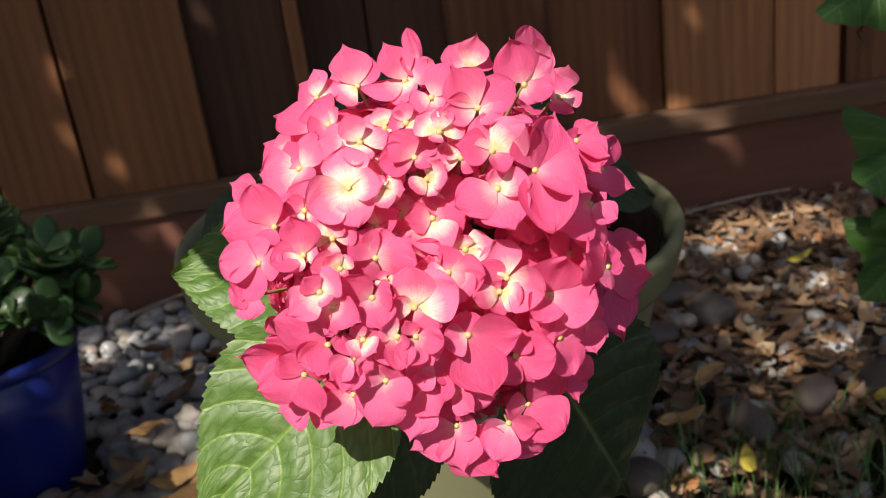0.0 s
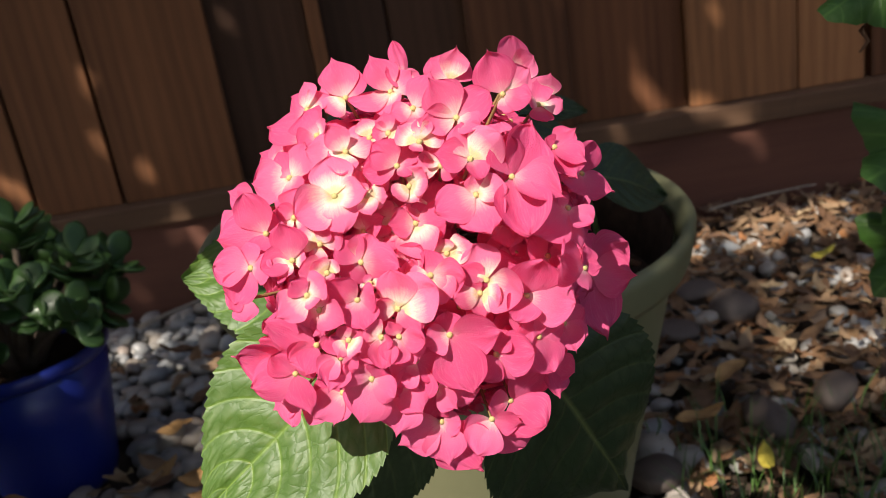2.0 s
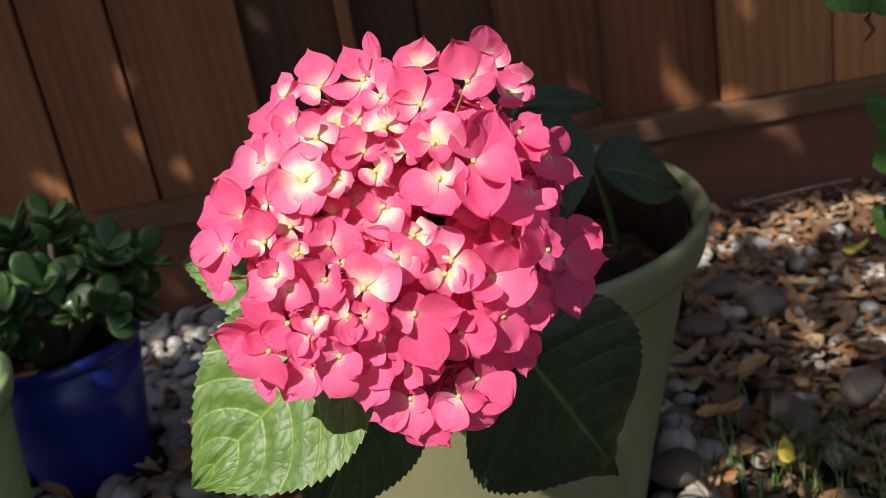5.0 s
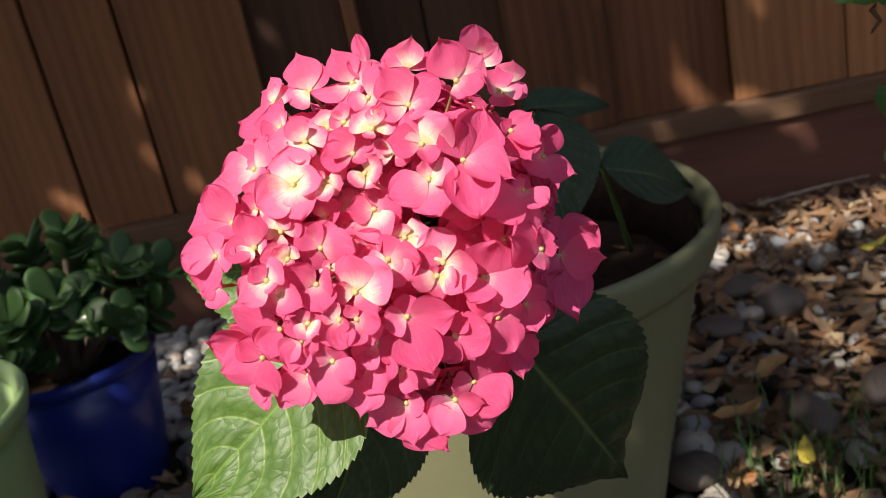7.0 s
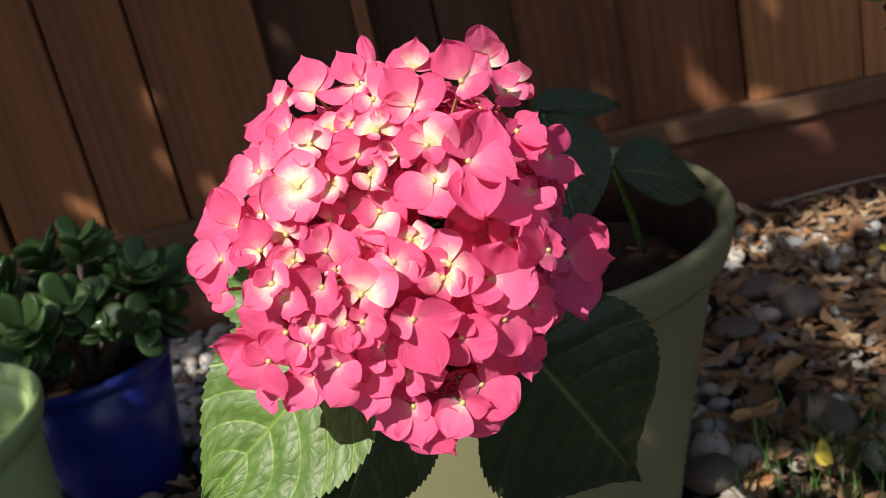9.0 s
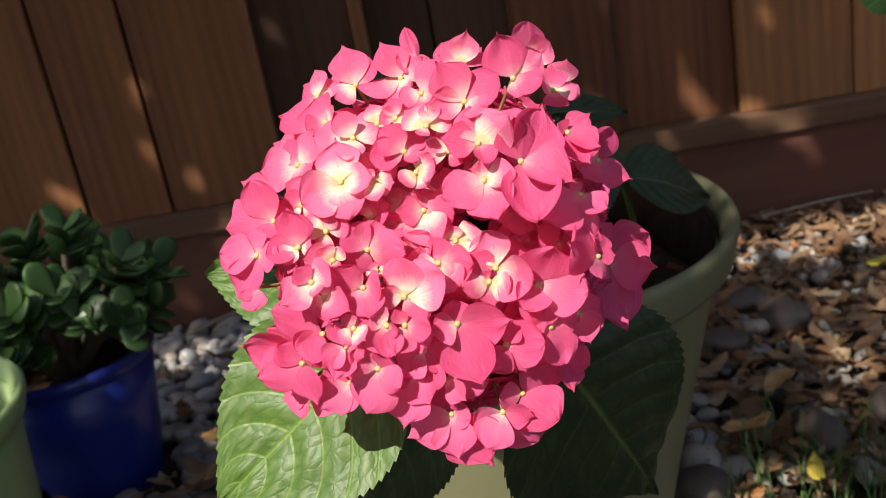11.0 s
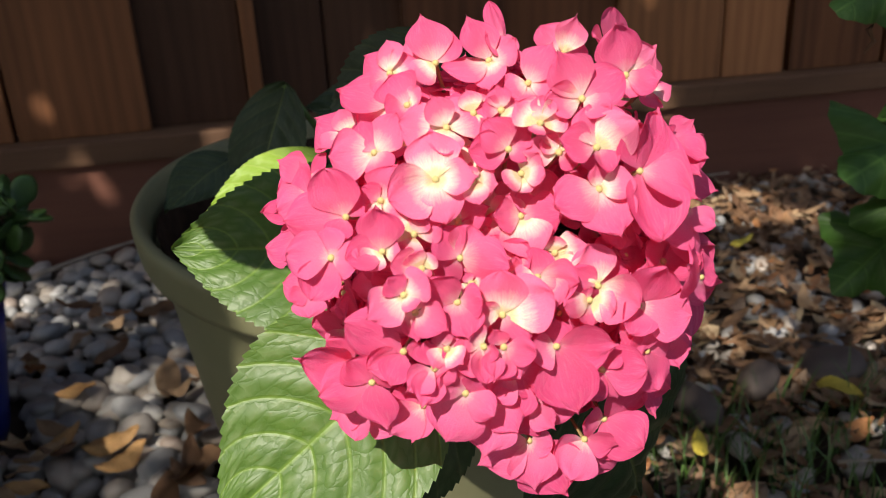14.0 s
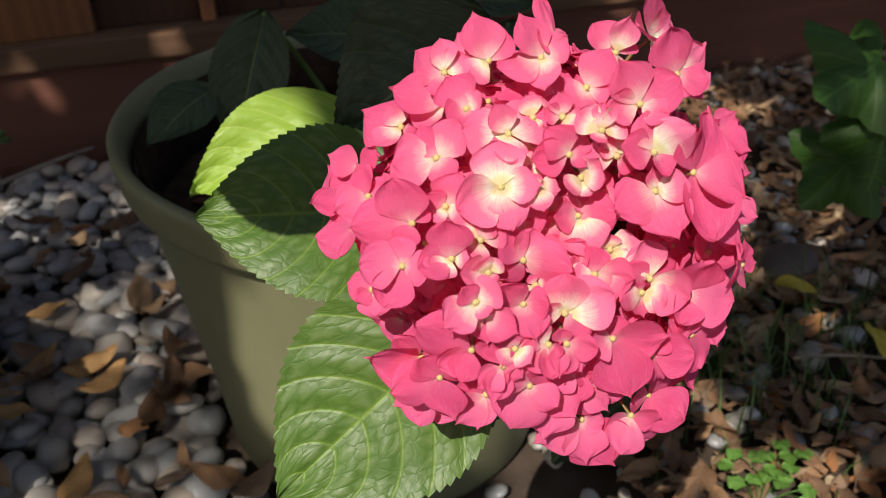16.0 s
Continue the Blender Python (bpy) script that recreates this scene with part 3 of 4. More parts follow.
floret((10, -40, 46), (0, 30), (68, 11.6, -11), (132, 6.7, -2), (166, 9.5, -5), (-45, 6.2, 1))
floret((-28, -41, 42), (-17, 29), (3, 11.3, 8), (97, 13.8, -1), (-153, 15.1, 12), (-74, 12.9, 13))
floret((52, -26, 42), (29, 31), (18, 9.7, 15), (129, 4.7, 14), (-97, 14.0, 18), (-64, 11.6, 29))
floret((-17, -43, 41), (-10, 28), (-134, 4.6, 1), (-79, 6.9, 5), (-8, 6.4, -7))
floret((-2, -41, 41), (-8, 30), (47, 7.7, 20), (-149, 6.6, 21), (-69, 6.0, 10), (-8, 7.0, 27))
floret((33, -47, 40), (10, 28), (51, 20.3, 3), (90, 13.8, 12), (-93, 22.5, 14), (-36, 17.5, 25))
floret((20, -48, 36), (2, 32), (-4, 10.7, 16), (94, 6.5, 10), (-168, 14.6, 14), (-82, 15.3, 19))
floret((-44, -35, 35), (-35, 27), (68, 10.9, 17), (147, 6.5, 28), (-23, 6.9, 15))
floret((-65, -15, 32), (-40, 30), (38, 7.9, -2), (125, 10.4, 7), (-147, 12.3, 1))
floret((-64, 8, 31), (-52, 36), (71, 8.8, 10), (174, 10.5, 42), (-128, 11.7, 16))
floret((-55, -35, 31), (-23, 22), (63, 7.3, 13), (109, 16.0, 19), (-174, 19.2, 9), (-110, 7.8, 18))
floret((-2, -40, 27), (-7, 27), (84, 7.4, -13), (179, 9.3, 26), (-82, 13.2, 19), (-5, 12.1, 18))
floret((63, -15, 27), (36, 25), (51, 13.1, 26), (-155, 11.0, 2), (-54, 12.9, 11))
floret((-36, -45, 27), (-18, 23), (26, 8.3, 3), (63, 6.2, 3), (149, 9.2, 7), (-109, 6.2, -5))
floret((-46, -48, 24), (-23, 22), (7, 5.0, 5), (94, 13.2, 17), (-164, 11.1, 31), (-128, 6.7, 30))
floret((-61, -46, 23), (-27, 27), (105, 8.7, 11), (-179, 12.8, 19), (-110, 13.5, 7))
floret((52, -40, 23), (25, 21), (110, 4.8, -2), (-167, 21.2, 11), (-108, 16.4, 12), (-60, 9.8, 28))
floret((-23, -48, 19), (-12, 20), (70, 9.9, -6), (127, 10.7, 10), (-138, 8.9, 2), (-11, 15.1, 18))
floret((-35, -50, 18), (-14, 18), (43, 5.2, 17), (125, 6.0, 27), (172, 9.8, 29), (-61, 3.7, 20))
floret((-70, 14, 18), (-63, 32), (156, 15.0, 4), (-129, 11.0, 40), (-93, 9.8, 7))
floret((7, -46, 16), (-3, 22), (12, 8.9, 26), (100, 5.3, 16), (-149, 4.2, 11), (-47, 6.1, 5))
floret((-42, -60, 15), (-15, 21), (40, 8.5, 20), (130, 6.7, 22), (-147, 11.4, 18), (-46, 5.3, 23))
floret((-69, -2, 14), (-60, 30), (-148, 19.1, -8), (-74, 11.3, 19), (-16, 13.5, 5))
floret((-21, -54, 13), (-12, 20), (118, 3.0, -11), (-134, 3.5, 15), (-2, 3.1, -11))
floret((0, -51, 11), (-5, 19), (95, 8.7, -2), (-169, 7.5, 18), (-68, 10.7, 6), (-9, 12.2, 10))
floret((-26, -57, 9), (-14, 18), (6, 8.2, 23), (136, 12.1, 27), (-166, 7.6, 14), (-71, 10.7, 24))
floret((-39, -60, 9), (-16, 16), (89, 6.2, -9), (-157, 9.7, -13), (-87, 7.8, -3), (-23, 9.7, 21))
floret((42, -47, 9), (15, 19), (130, 10.1, 13), (-151, 7.1, 3), (-7, 11.7, 19))
floret((-69, -32, 7), (-35, 22), (170, 8.0, 20), (-132, 5.7, 34), (-72, 8.4, 22))
floret((19, -52, 6), (1, 17), (16, 13.6, -13), (97, 13.0, -1), (147, 9.7, 9), (-33, 13.6, 19))
floret((-13, -59, 4), (-8, 15), (23, 16.2, 13), (89, 13.9, 13), (161, 7.3, 4), (-47, 10.5, 17))
floret((54, -49, 3), (30, 13), (69, 7.5, 15), (148, 18.2, 21), (-16, 5.6, 19))
floret((16, -53, 2), (-1, 15), (118, 3.9, 12), (-180, 9.8, 24), (-88, 7.6, 3), (-27, 8.1, 28))
floret((32, -53, -2), (13, 12), (66, 15.4, 26), (-142, 11.1, 27), (-98, 14.7, 14), (-21, 16.8, 19))
floret((-31, -64, -2), (-13, 14), (38, 5.1, -8), (120, 5.3, 14), (-128, 6.4, 6), (-39, 5.9, 27))
floret((-20, -64, -3), (-8, 15), (132, 6.8, 14), (-148, 9.9, 8), (-91, 10.6, 21), (-32, 4.8, 25))
floret((-14, -64, -4), (-10, 13), (115, 5.8, 12), (-112, 9.4, 27), (-68, 10.3, 0), (-10, 9.5, 18))
floret((-43, -57, -5), (-18, 8), (6, 5.3, -5), (150, 19.1, 10), (-153, 11.9, 6), (-108, 10.0, 17))
floret((3, -61, -8), (-5, 14), (88, 7.7, -14), (-171, 8.6, 23), (-74, 20.8, -4), (0, 16.9, 3))
floret((-35, -64, -8), (-13, 14), (104, 8.0, -2), (-145, 9.4, 24), (-112, 10.7, 24), (-33, 6.7, 9))
floret((-57, -45, -13), (-20, 6), (137, 10.6, 4), (172, 16.5, 33), (-150, 12.8, 17))
floret((-10, -60, -16), (-7, 12), (55, 7.1, -14), (-134, 10.4, 7), (-104, 15.8, -4), (-31, 10.4, -9))
floret((-53, -54, -16), (-18, 8), (20, 7.5, 6), (132, 10.4, 11), (-169, 15.6, 11), (-73, 13.3, 17))
floret((63, -10, -16), (37, 7), (23, 20.1, 16), (170, 21.3, 16), (-103, 24.0, 14), (-22, 16.6, 33))
floret((34, -56, -17), (14, 8), (8, 10.2, -5), (125, 9.7, 11), (-171, 10.1, 8), (-80, 13.7, 6))
floret((-26, -64, -18), (-17, 10), (48, 7.1, 14), (135, 11.4, 26), (-112, 16.4, 7), (-32, 10.4, 23))
floret((18, -60, -19), (-1, 9), (64, 7.9, 3), (-130, 10.1, 27), (-65, 11.6, -3), (1, 13.6, 19))
floret((45, -45, -19), (21, 11), (15, 9.3, 14), (-134, 10.5, 17), (-92, 10.8, 27), (-43, 9.3, 32))
floret((-16, -61, -24), (-12, 11), (23, 6.0, 13), (-170, 5.8, 23), (-104, 16.8, -1), (-58, 10.6, 8))
floret((-38, -55, -26), (-13, 6), (-179, 11.1, 8), (-147, 12.0, 33), (-109, 10.6, 25))
floret((-56, -43, -29), (-31, 8), (-144, 11.7, 10), (-91, 12.5, 18), (-23, 16.2, 1))
floret((-5, -59, -29), (-11, 2), (-115, 12.6, -12), (-39, 9.3, 16), (-6, 14.8, -8))
floret((38, -45, -33), (23, 4), (-142, 7.3, 13), (-107, 12.5, 27), (-40, 10.0, 33))
floret((21, -55, -41), (-3, -2), (36, 16.3, 9), (168, 9.0, 24), (-64, 15.5, 17), (-38, 15.3, 21))
floret((-5, -58, -43), (-10, 4), (-157, 16.2, 7), (-86, 14.2, 18), (-59, 21.0, 2), (-3, 7.2, 13))
floret((13, -59, -45), (2, 8), (-160, 11.5, 7), (-129, 13.6, 28), (-56, 18.5, -3), (-13, 9.7, 13))

# the rest of the head: round the sides and back, then a deeper layer that fills the gaps but for two hollows
BACK = Vector((0.1, 0.75, -0.65)).normalized()
HOLLOWS = [Vector((18, -44, 20)).normalized(), Vector((5, -55, -38)).normalized()]
inner_sepals = []
for total, gap, deep, keep in ((800, 5.6, (-0.15, -0.05), 0.50), (420, 0.0, (-0.30, -0.18), 0.35)):
    for i in range(total):
        z = 1 - (2 * i + 1) / total
        th = i * 2.39996 + 0.6
        d = Vector((math.sqrt(1 - z * z) * math.cos(th), math.sqrt(1 - z * z) * math.sin(th), z))
        if d.dot(BACK) > keep or any(d.dot(q) > math.cos(radians(gap)) for q in placed) or any(d.dot(q) > math.cos(radians(15)) for q in HOLLOWS):
            continue
        p, normal = head_point(math.degrees(math.atan2(d.x, -d.y)), math.degrees(math.asin(d.z)))
        # they stay behind the florets next to them
        below = min([r for q, r in reach_of if d.dot(q) > 0.955] + [0.90]) - 1 + fr.uniform(*deep)
        normal = (normal + Vector((fr.gauss(0, 0.2), fr.gauss(0, 0.2), fr.gauss(0, 0.2)))).normalized()
        twist, size = fr.uniform(0, 90), fr.uniform(8.0, 11.0)
        rows = [(twist + 90 * k + fr.uniform(-10, 10), size * fr.uniform(0.85, 1.1), fr.uniform(-8, 24)) for k in range(4)]
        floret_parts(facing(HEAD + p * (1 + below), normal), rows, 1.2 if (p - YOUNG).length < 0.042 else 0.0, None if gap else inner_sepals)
        if gap:
            placed.append(d)
# the deeper layer is one mesh: its florets cannot be told apart
vs, fs, uvs = [], [], []
for mesh, at in inner_sepals:
    k = len(vs)
    vs += [tuple(at @ v.co) for v in mesh.vertices]
    for f in mesh.polygons:
        fs.append(tuple(k + v for v in f.vertices))
        uvs += [tuple(mesh.uv_layers[0].data[q].uv) for q in f.loop_indices]
deep_mesh = bpy.data.meshes.new("inner_bloom")
deep_mesh.from_pydata(vs, [], fs)
deep_mesh.uv_layers.new(name="UVMap").data.foreach_set("uv", [c for q in uvs for c in q])
deep_mesh.materials.append(SEPAL)
deep_mesh.polygons.foreach_set("use_smooth", [True] * len(fs))
deep_mesh.update()
tagged(link_mesh("inner_bloom", deep_mesh, hydrangea), kind="stuff")

# stalks under the head
stalk = bmesh.new()
hub = HEAD - AXIS * 0.012
tube(bezier((POT.x - 0.01, POT.y - 0.05, 0.285), (0.150, 0.70, 0.50), hub, 14), [0.0055 - 0.0001 * i for i in range(15)], 10, stalk)
part("stem", stalk, STEM, hydrangea, "thick green flower stalk", local(Matrix()))
branch = bmesh.new()
for i in range(26):
    z = 1 - (2 * i + 1) / 26
    d = Vector((math.sqrt(1 - z * z) * math.cos(i * 2.4), math.sqrt(1 - z * z) * math.sin(i * 2.4), z))
    tube(bezier(hub, hub + d * 0.02 + Vector((0, 0, 0.006)), HEAD + d * 0.046, 4), [0.0018, 0.0016, 0.0014, 0.0012, 0.001], 5, branch)
part("flower_branch", branch, PEDICEL, hydrangea, "", local(Matrix()))


def hang_leaf(base, tip, normal, width, mat=LEAF, droop=0.22, cup=0.06, fold=0.0, seed=0, veins=7.0, label="", stem_from=None, tooth_size=0.045):
    base, tip = Vector(base), Vector(tip)
    length = (tip - base).length * 1.02
    name = "leaf"
    mesh = leaf_mesh(name, length, width, mat, droop, cup, fold, seed, veins=veins, tooth_size=tooth_size)
    aim = tip - base
    m = frame_from(base, aim, normal)
    # lean the blade back so that a drooping tip still ends at its place
    m = m @ pose(0, 0, 0, 0, -math.degrees(math.atan(droop * 0.9)), 0)
    ob = link_mesh(name, mesh, hydrangea, label, local(m))
    if stem_from is not None:
        bm = tube(bezier(stem_from, (Vector(stem_from) + base) / 2 + Vector((0, 0, 0.012)), base + aim * 0.02, 8), [0.0030 - 0.0001 * i for i in range(9)], 8)
        part("petiole", bm, STEM, ob, "", m.inverted())
    return ob


JOINT = (0.150, 0.610, 0.475)
hang_leaf((0.122, 0.528, 0.480), (0.039, 0.513, 0.421), (-0.21, -0.83, 0.51), 0.084, droop=0.12, cup=0.02, seed=1, label="broad sunlit leaf with deep veins", stem_from=JOINT)
hang_leaf((0.188, 0.532, 0.456), (0.234, 0.586, 0.338), (0.42, -0.90, 0.02), 0.112, LEAF_SHADED, droop=0.10, cup=-0.10, seed=2, label="broad dark green leaf in the flower's shade", stem_from=JOINT)
hang_leaf((0.124, 0.628, 0.472), (0.021, 0.638, 0.480), (0.0, -0.67, 0.74), 0.090, droop=0.12, cup=0.02, seed=3, label="broad toothed leaf half in shadow", stem_from=JOINT)
hang_leaf((0.134, 0.562, 0.455), (0.074, 0.572, 0.352), (-0.1, -0.95, 0.1), 0.068, LEAF_SHADED, droop=0.1, seed=4, stem_from=JOINT)
hang_leaf((0.118, 0.800, 0.452), (0.010, 0.790, 0.418), (-0.15, -0.70, 0.70), 0.072, LEAF_YOUNG, droop=0.35, cup=0.10, seed=5, tooth_size=0.012, label="bright yellow-green young leaf", stem_from=(0.16, 0.90, 0.30))
hang_leaf((0.078, 0.96, 0.482), (0.040, 0.93, 0.380), (-0.35, -0.75, 0.5), 0.066, LEAF_SHADED, droop=0.15, seed=6, stem_from=(0.17, 0.99, 0.29))
hang_leaf((0.178, 0.95, 0.452), (0.094, 0.97, 0.457), (0.0, -0.62, 0.78), 0.062, LEAF_SHADED, droop=0.2, seed=7, stem_from=(0.17, 0.98, 0.29))
hang_leaf((0.172, 0.665, 0.550), (0.096, 0.690, 0.486), (-0.30, -0.75, 0.60), 0.088, LEAF_SHADED, droop=0.2, seed=8, stem_from=JOINT)
hang_leaf((0.236, 0.840, 0.490), (0.244, 0.800, 0.408), (0.30, -0.90, 0.30), 0.078, LEAF_SHADED, droop=0.12, seed=9, stem_from=(0.19, 0.97, 0.29))
hang_leaf((0.296, 0.955, 0.404), (0.381, 0.990, 0.356), (0.10, -0.62, 0.78), 0.074, LEAF_SHADED, droop=0.30, seed=10, stem_from=(0.325, 1.03, 0.29))
hang_leaf((0.238, 1.000, 0.460), (0.322, 1.030, 0.440), (0.0, -0.60, 0.80), 0.045, LEAF_SHADED, droop=0.25, seed=12, stem_from=(0.19, 1.02, 0.29))
hang_leaf((0.030, 0.96, 0.425), (-0.026, 0.93, 0.395), (-0.2, -0.6, 0.8), 0.050, LEAF_SHADED, droop=0.3, seed=13, stem_from=(0.15, 0.98, 0.29))


# ---- jade plant ----
def jade_leaf_mesh(k):
    r = random.Random(300 + k)
    bm = bmesh.new()
    nu, nv = 10, 12
    rings = []
    for i in range(nu + 1):
        u = i / nu
        w = 0.5 * (0.14 + 0.56 * math.sin(math.pi * u ** 1.35 * 0.92 + 0.05)) * (1 if u < 0.97 else 0.45)
        t = 0.10 * (0.7 + 0.3 * math.sin(math.pi * u)) * (1 if u < 0.97 else 0.4)
        rings.append([bm.verts.new((u, w * math.cos(2 * math.pi * j / nv), t * math.sin(2 * math.pi * j / nv) + 0.22 * u * u + 0.4 * (w * math.cos(2 * math.pi * j / nv)) ** 2)) for j in range(nv)])
    for a, b in zip(rings, rings[1:]):
        for j in range(nv):
            bm.faces.new((a[j], a[(j + 1) % nv], b[(j + 1) % nv], b[j]))
    bm.faces.new(rings[0][::-1])
    bm.faces.new(rings[-1])
    bmesh.ops.recalc_face_normals(bm, faces=bm.faces[:])
    return to_mesh("jade_leaf", bm, JADE)


jade = thing("jade_plant", "jade plant with thick glossy oval leaves in a blue pot", "succulent plant", pose(BLUE.x, BLUE.y, 0.178))
JINV = jade.matrix_world.inverted()
JADE_LEAVES = [jade_leaf_mesh(k) for k in range(3)]
jr = random.Random(8)
wood = bmesh.new()
base = Vector((BLUE.x, BLUE.y, 0.178))
for i in range(30):
    az = i * 2.4 + jr.uniform(-0.4, 0.4)
    reach = 0.04 + 0.105 * math.sqrt((i + 0.5) / 30)
    top = base + Vector((reach * math.cos(az), reach * math.sin(az) * 0.9, 0.202 - 0.75 * reach + jr.uniform(-0.04, 0.03)))
    mid = base + Vector((reach * 0.4 * math.cos(az), reach * 0.4 * math.sin(az), 0.06))
    tube(bezier(base + Vector((0.015 * math.cos(az), 0.015 * math.sin(az), -0.005)), mid, top, 6), [0.009, 0.008, 0.007, 0.006, 0.005, 0.0045, 0.004], 7, wood)
    out = (top - base).normalized()
    for k in range(12):
        a = k * 1.5708 + (0.78 if (k // 2) % 2 else 0) + jr.uniform(-0.3, 0.3)
        side = out.orthogonal().normalized()
        d = side * math.cos(a) + out.cross(side) * math.sin(a)
        rise = jr.uniform(-0.1, 1.1)
        m = frame_from(top - out * 0.006 * (k // 2), d + out * rise, out * 1.0 - d * rise * 0.6)
        s = jr.uniform(0.034, 0.050)
        link_mesh("jade_leaf", JADE_LEAVES[jr.randrange(3)], jade, m=JINV @ m @ Matrix.Diagonal((s, s, s, 1)))
part("woody_stem", wood, JADE_STEM, jade, "grey-brown branching woody stem", JINV)


# ---- lobed-leaved plant beside the fence ----
def lobed_mesh(length, seed):
    bm = bmesh.new()
    uvl = bm.loops.layers.uv.new("UVMap")
    seg, rings = 72, 10
    centre = bm.verts.new((0.30 * length, 0, 0))
    rows = []
    for i in range(1, rings + 1):
        f = i / rings
        row = []
        for k in range(seg):
            a = 2 * math.pi * k / seg
            r = 0.50 + 0.13 * math.cos(5 * a) + 0.05 * math.cos(a) + 0.018 * math.cos(20 * a + seed)
            r *= 1 - 0.55 * max(0, math.cos(a - math.pi)) ** 14
            x, y = length * (0.30 + f * r * math.cos(a)), length * f * r * math.sin(a)
            z = length * (0.05 * f * math.cos(5 * a) * f - 0.16 * f * f + 0.04 * noise.noise((x * 30, y * 30, seed)))
            row.append(bm.verts.new((x, y, z)))
        rows.append(row)

    def uv(f):
        for loop in f.loops:
            c = loop.vert.co
            loop[uvl].uv = (min(max(c.x / length + 0.2, 0), 1.2), 0.5 + c.y / length * 0.9)
    for k in range(seg):
        j = (k + 1) % seg
        uv(bm.faces.new((centre, rows[0][k], rows[0][j])))
        for a, b in zip(rows, rows[1:]):
            uv(bm.faces.new((a[k], b[k], b[j], a[j])))
    return to_mesh("lobed_leaf", bm, LEAF_LOBED)


bush = thing("lobed_leaf_plant", "leafy green plant with lobed leaves on thin stems", "plant", pose(0.80, 1.00, 0.0))
BINV = bush.matrix_world.inverted()
LOBED = [((0.523, 0.830, 0.335), (-0.7, -0.2, -0.45), 0.088, (-0.3, -0.8, 0.5)), ((0.530, 0.830, 0.415), (-0.8, -0.35, -0.1), 0.105, (-0.3, -0.7, 0.6)), ((0.510, 0.800, 0.385), (-0.35, -0.35, -0.8), 0.080, (-0.5, -0.8, 0.3)),
         ((0.590, 0.850, 0.455), (0.2, -0.5, 0.2), 0.100, (0.1, -0.6, 0.8)), ((0.600, 0.850, 0.390), (0.5, -0.4, -0.3), 0.110, (0.2, -0.7, 0.7)),
         ((0.620, 0.920, 0.500), (0.3, -0.2, 0.3), 0.110, (0.1, -0.5, 0.9)), ((0.440, 0.755, 0.560), (-0.8, -0.2, -0.22), 0.072, (-0.2, -0.6, 0.7)),
         ((0.640, 0.880, 0.620), (0.6, -0.3, -0.1), 0.105, (0.2, -0.4, 0.9)), ((0.595, 0.85, 0.62), (-0.1, -0.8, -0.3), 0.10, (0.0, -0.5, 0.8))]
for i, (at, way, size, nrm) in enumerate(LOBED):
    at = tuple(Vector(at) + Vector((0.062, 0.040, 0.0)))
    m = frame_from(at, way, nrm)
    leaf = link_mesh("leaf", lobed_mesh(size, i * 1.7), bush, m=BINV @ m)
    bm = tube(bezier((0.80, 1.00, 0.0), (0.80, 0.98, at[2] * 0.95), Vector(at) + Vector(way).normalized() * size * 0.05, 10), [0.0026 - 0.00012 * k for k in range(11)], 7)
    part("leaf_stalk", bm, STEM, leaf, "", m.inverted())
bm = tube([(0.470, 0.790, 0.560), (0.466, 0.787, 0.541), (0.470, 0.786, 0.529), (0.464, 0.785, 0.522), (0.469, 0.785, 0.514), (0.463, 0.785, 0.507)], [0.0010, 0.0017, 0.0013, 0.0021, 0.0016, 0.0008], 7)
part("dried_tendril", bm, DRY, bush, "withered brown tendril", BINV)


# ---- overhanging tree that shades the yard, out of sight towards the sun ----
# where the sun comes through the crown, and how wide: on the plants, the fence and the ground
LIT_PLANTS = [((0.05, 0.795, 0.44), 0.038), ((0.14, 0.525, 0.515), 0.086), ((0.072, 0.516, 0.445), 0.053), ((0.045, 0.632, 0.462), 0.058), 
     ((0.05, 0.84, 0.2), 0.06), ((-0.34, 0.80, 0.2), 0.05), ((-0.41, 1.18, 0.3), 0.012)]
LIT_FENCE = [((0.7, 1.83, 0.22), 0.013), ((0.779, 1.805, 0.19), 0.003), ((0.583, 1.838, 0.359), -0.006), ((0.587, 1.838, 0.318), -0.004), ((0.595, 1.838, 0.278), -0.002), ((0.655, 1.838, 0.240), -0.002), ((0.716, 1.81, 0.205), -0.006), ((0.418, 1.838, 0.265), -0.004), ((-0.60, 1.838, 0.305), -0.004), ((0.3, 1.838, 0.6), -0.008), 
     ((-0.28, 1.805, 0.165), 0.008), ((-0.055, 1.803, 0.215), 0.01), ((-0.568, 1.838, 0.280), -0.004)]
LIT_GROUND = [((0.66, 1.7, 0), 0.02), ((0.9, 1.72, 0), 0.02), ((0.6, 1.64, 0), 0.03), ((0.73, 1.64, 0), 0.035), ((0.8, 1.7, 0), 0.03), 
     ((0.88, 1.64, 0), 0.03), ((0.63, 1.22, 0), 0.012), ((0.72, 1.25, 0), 0.01), ((0.7, 1.02, 0), 0.004), ((0.5, 0.77, 0), 0.052), 
     ((-0.2, 1.46, 0), 0.024), ((-0.3, 1.56, 0), 0.022), ((-0.37, 1.64, 0), 0.022), ((0.95, 1.6, 0), 0.02), ((0.8, 1.45, 0), 0.02)]
tree = thing("shade_tree", "leafy tree overhanging the yard and shading it", "tree", pose(-1.9, -2.6, 0))
TINV = tree.matrix_world.inverted()
tr = random.Random(77)
side = SUN_DIR.cross(Vector((0, 0, 1))).normalized()
lift = side.cross(SUN_DIR)
middle = Vector((0.3, 1.1, 0.2))
gen = np.random.default_rng(77)
total = 68000
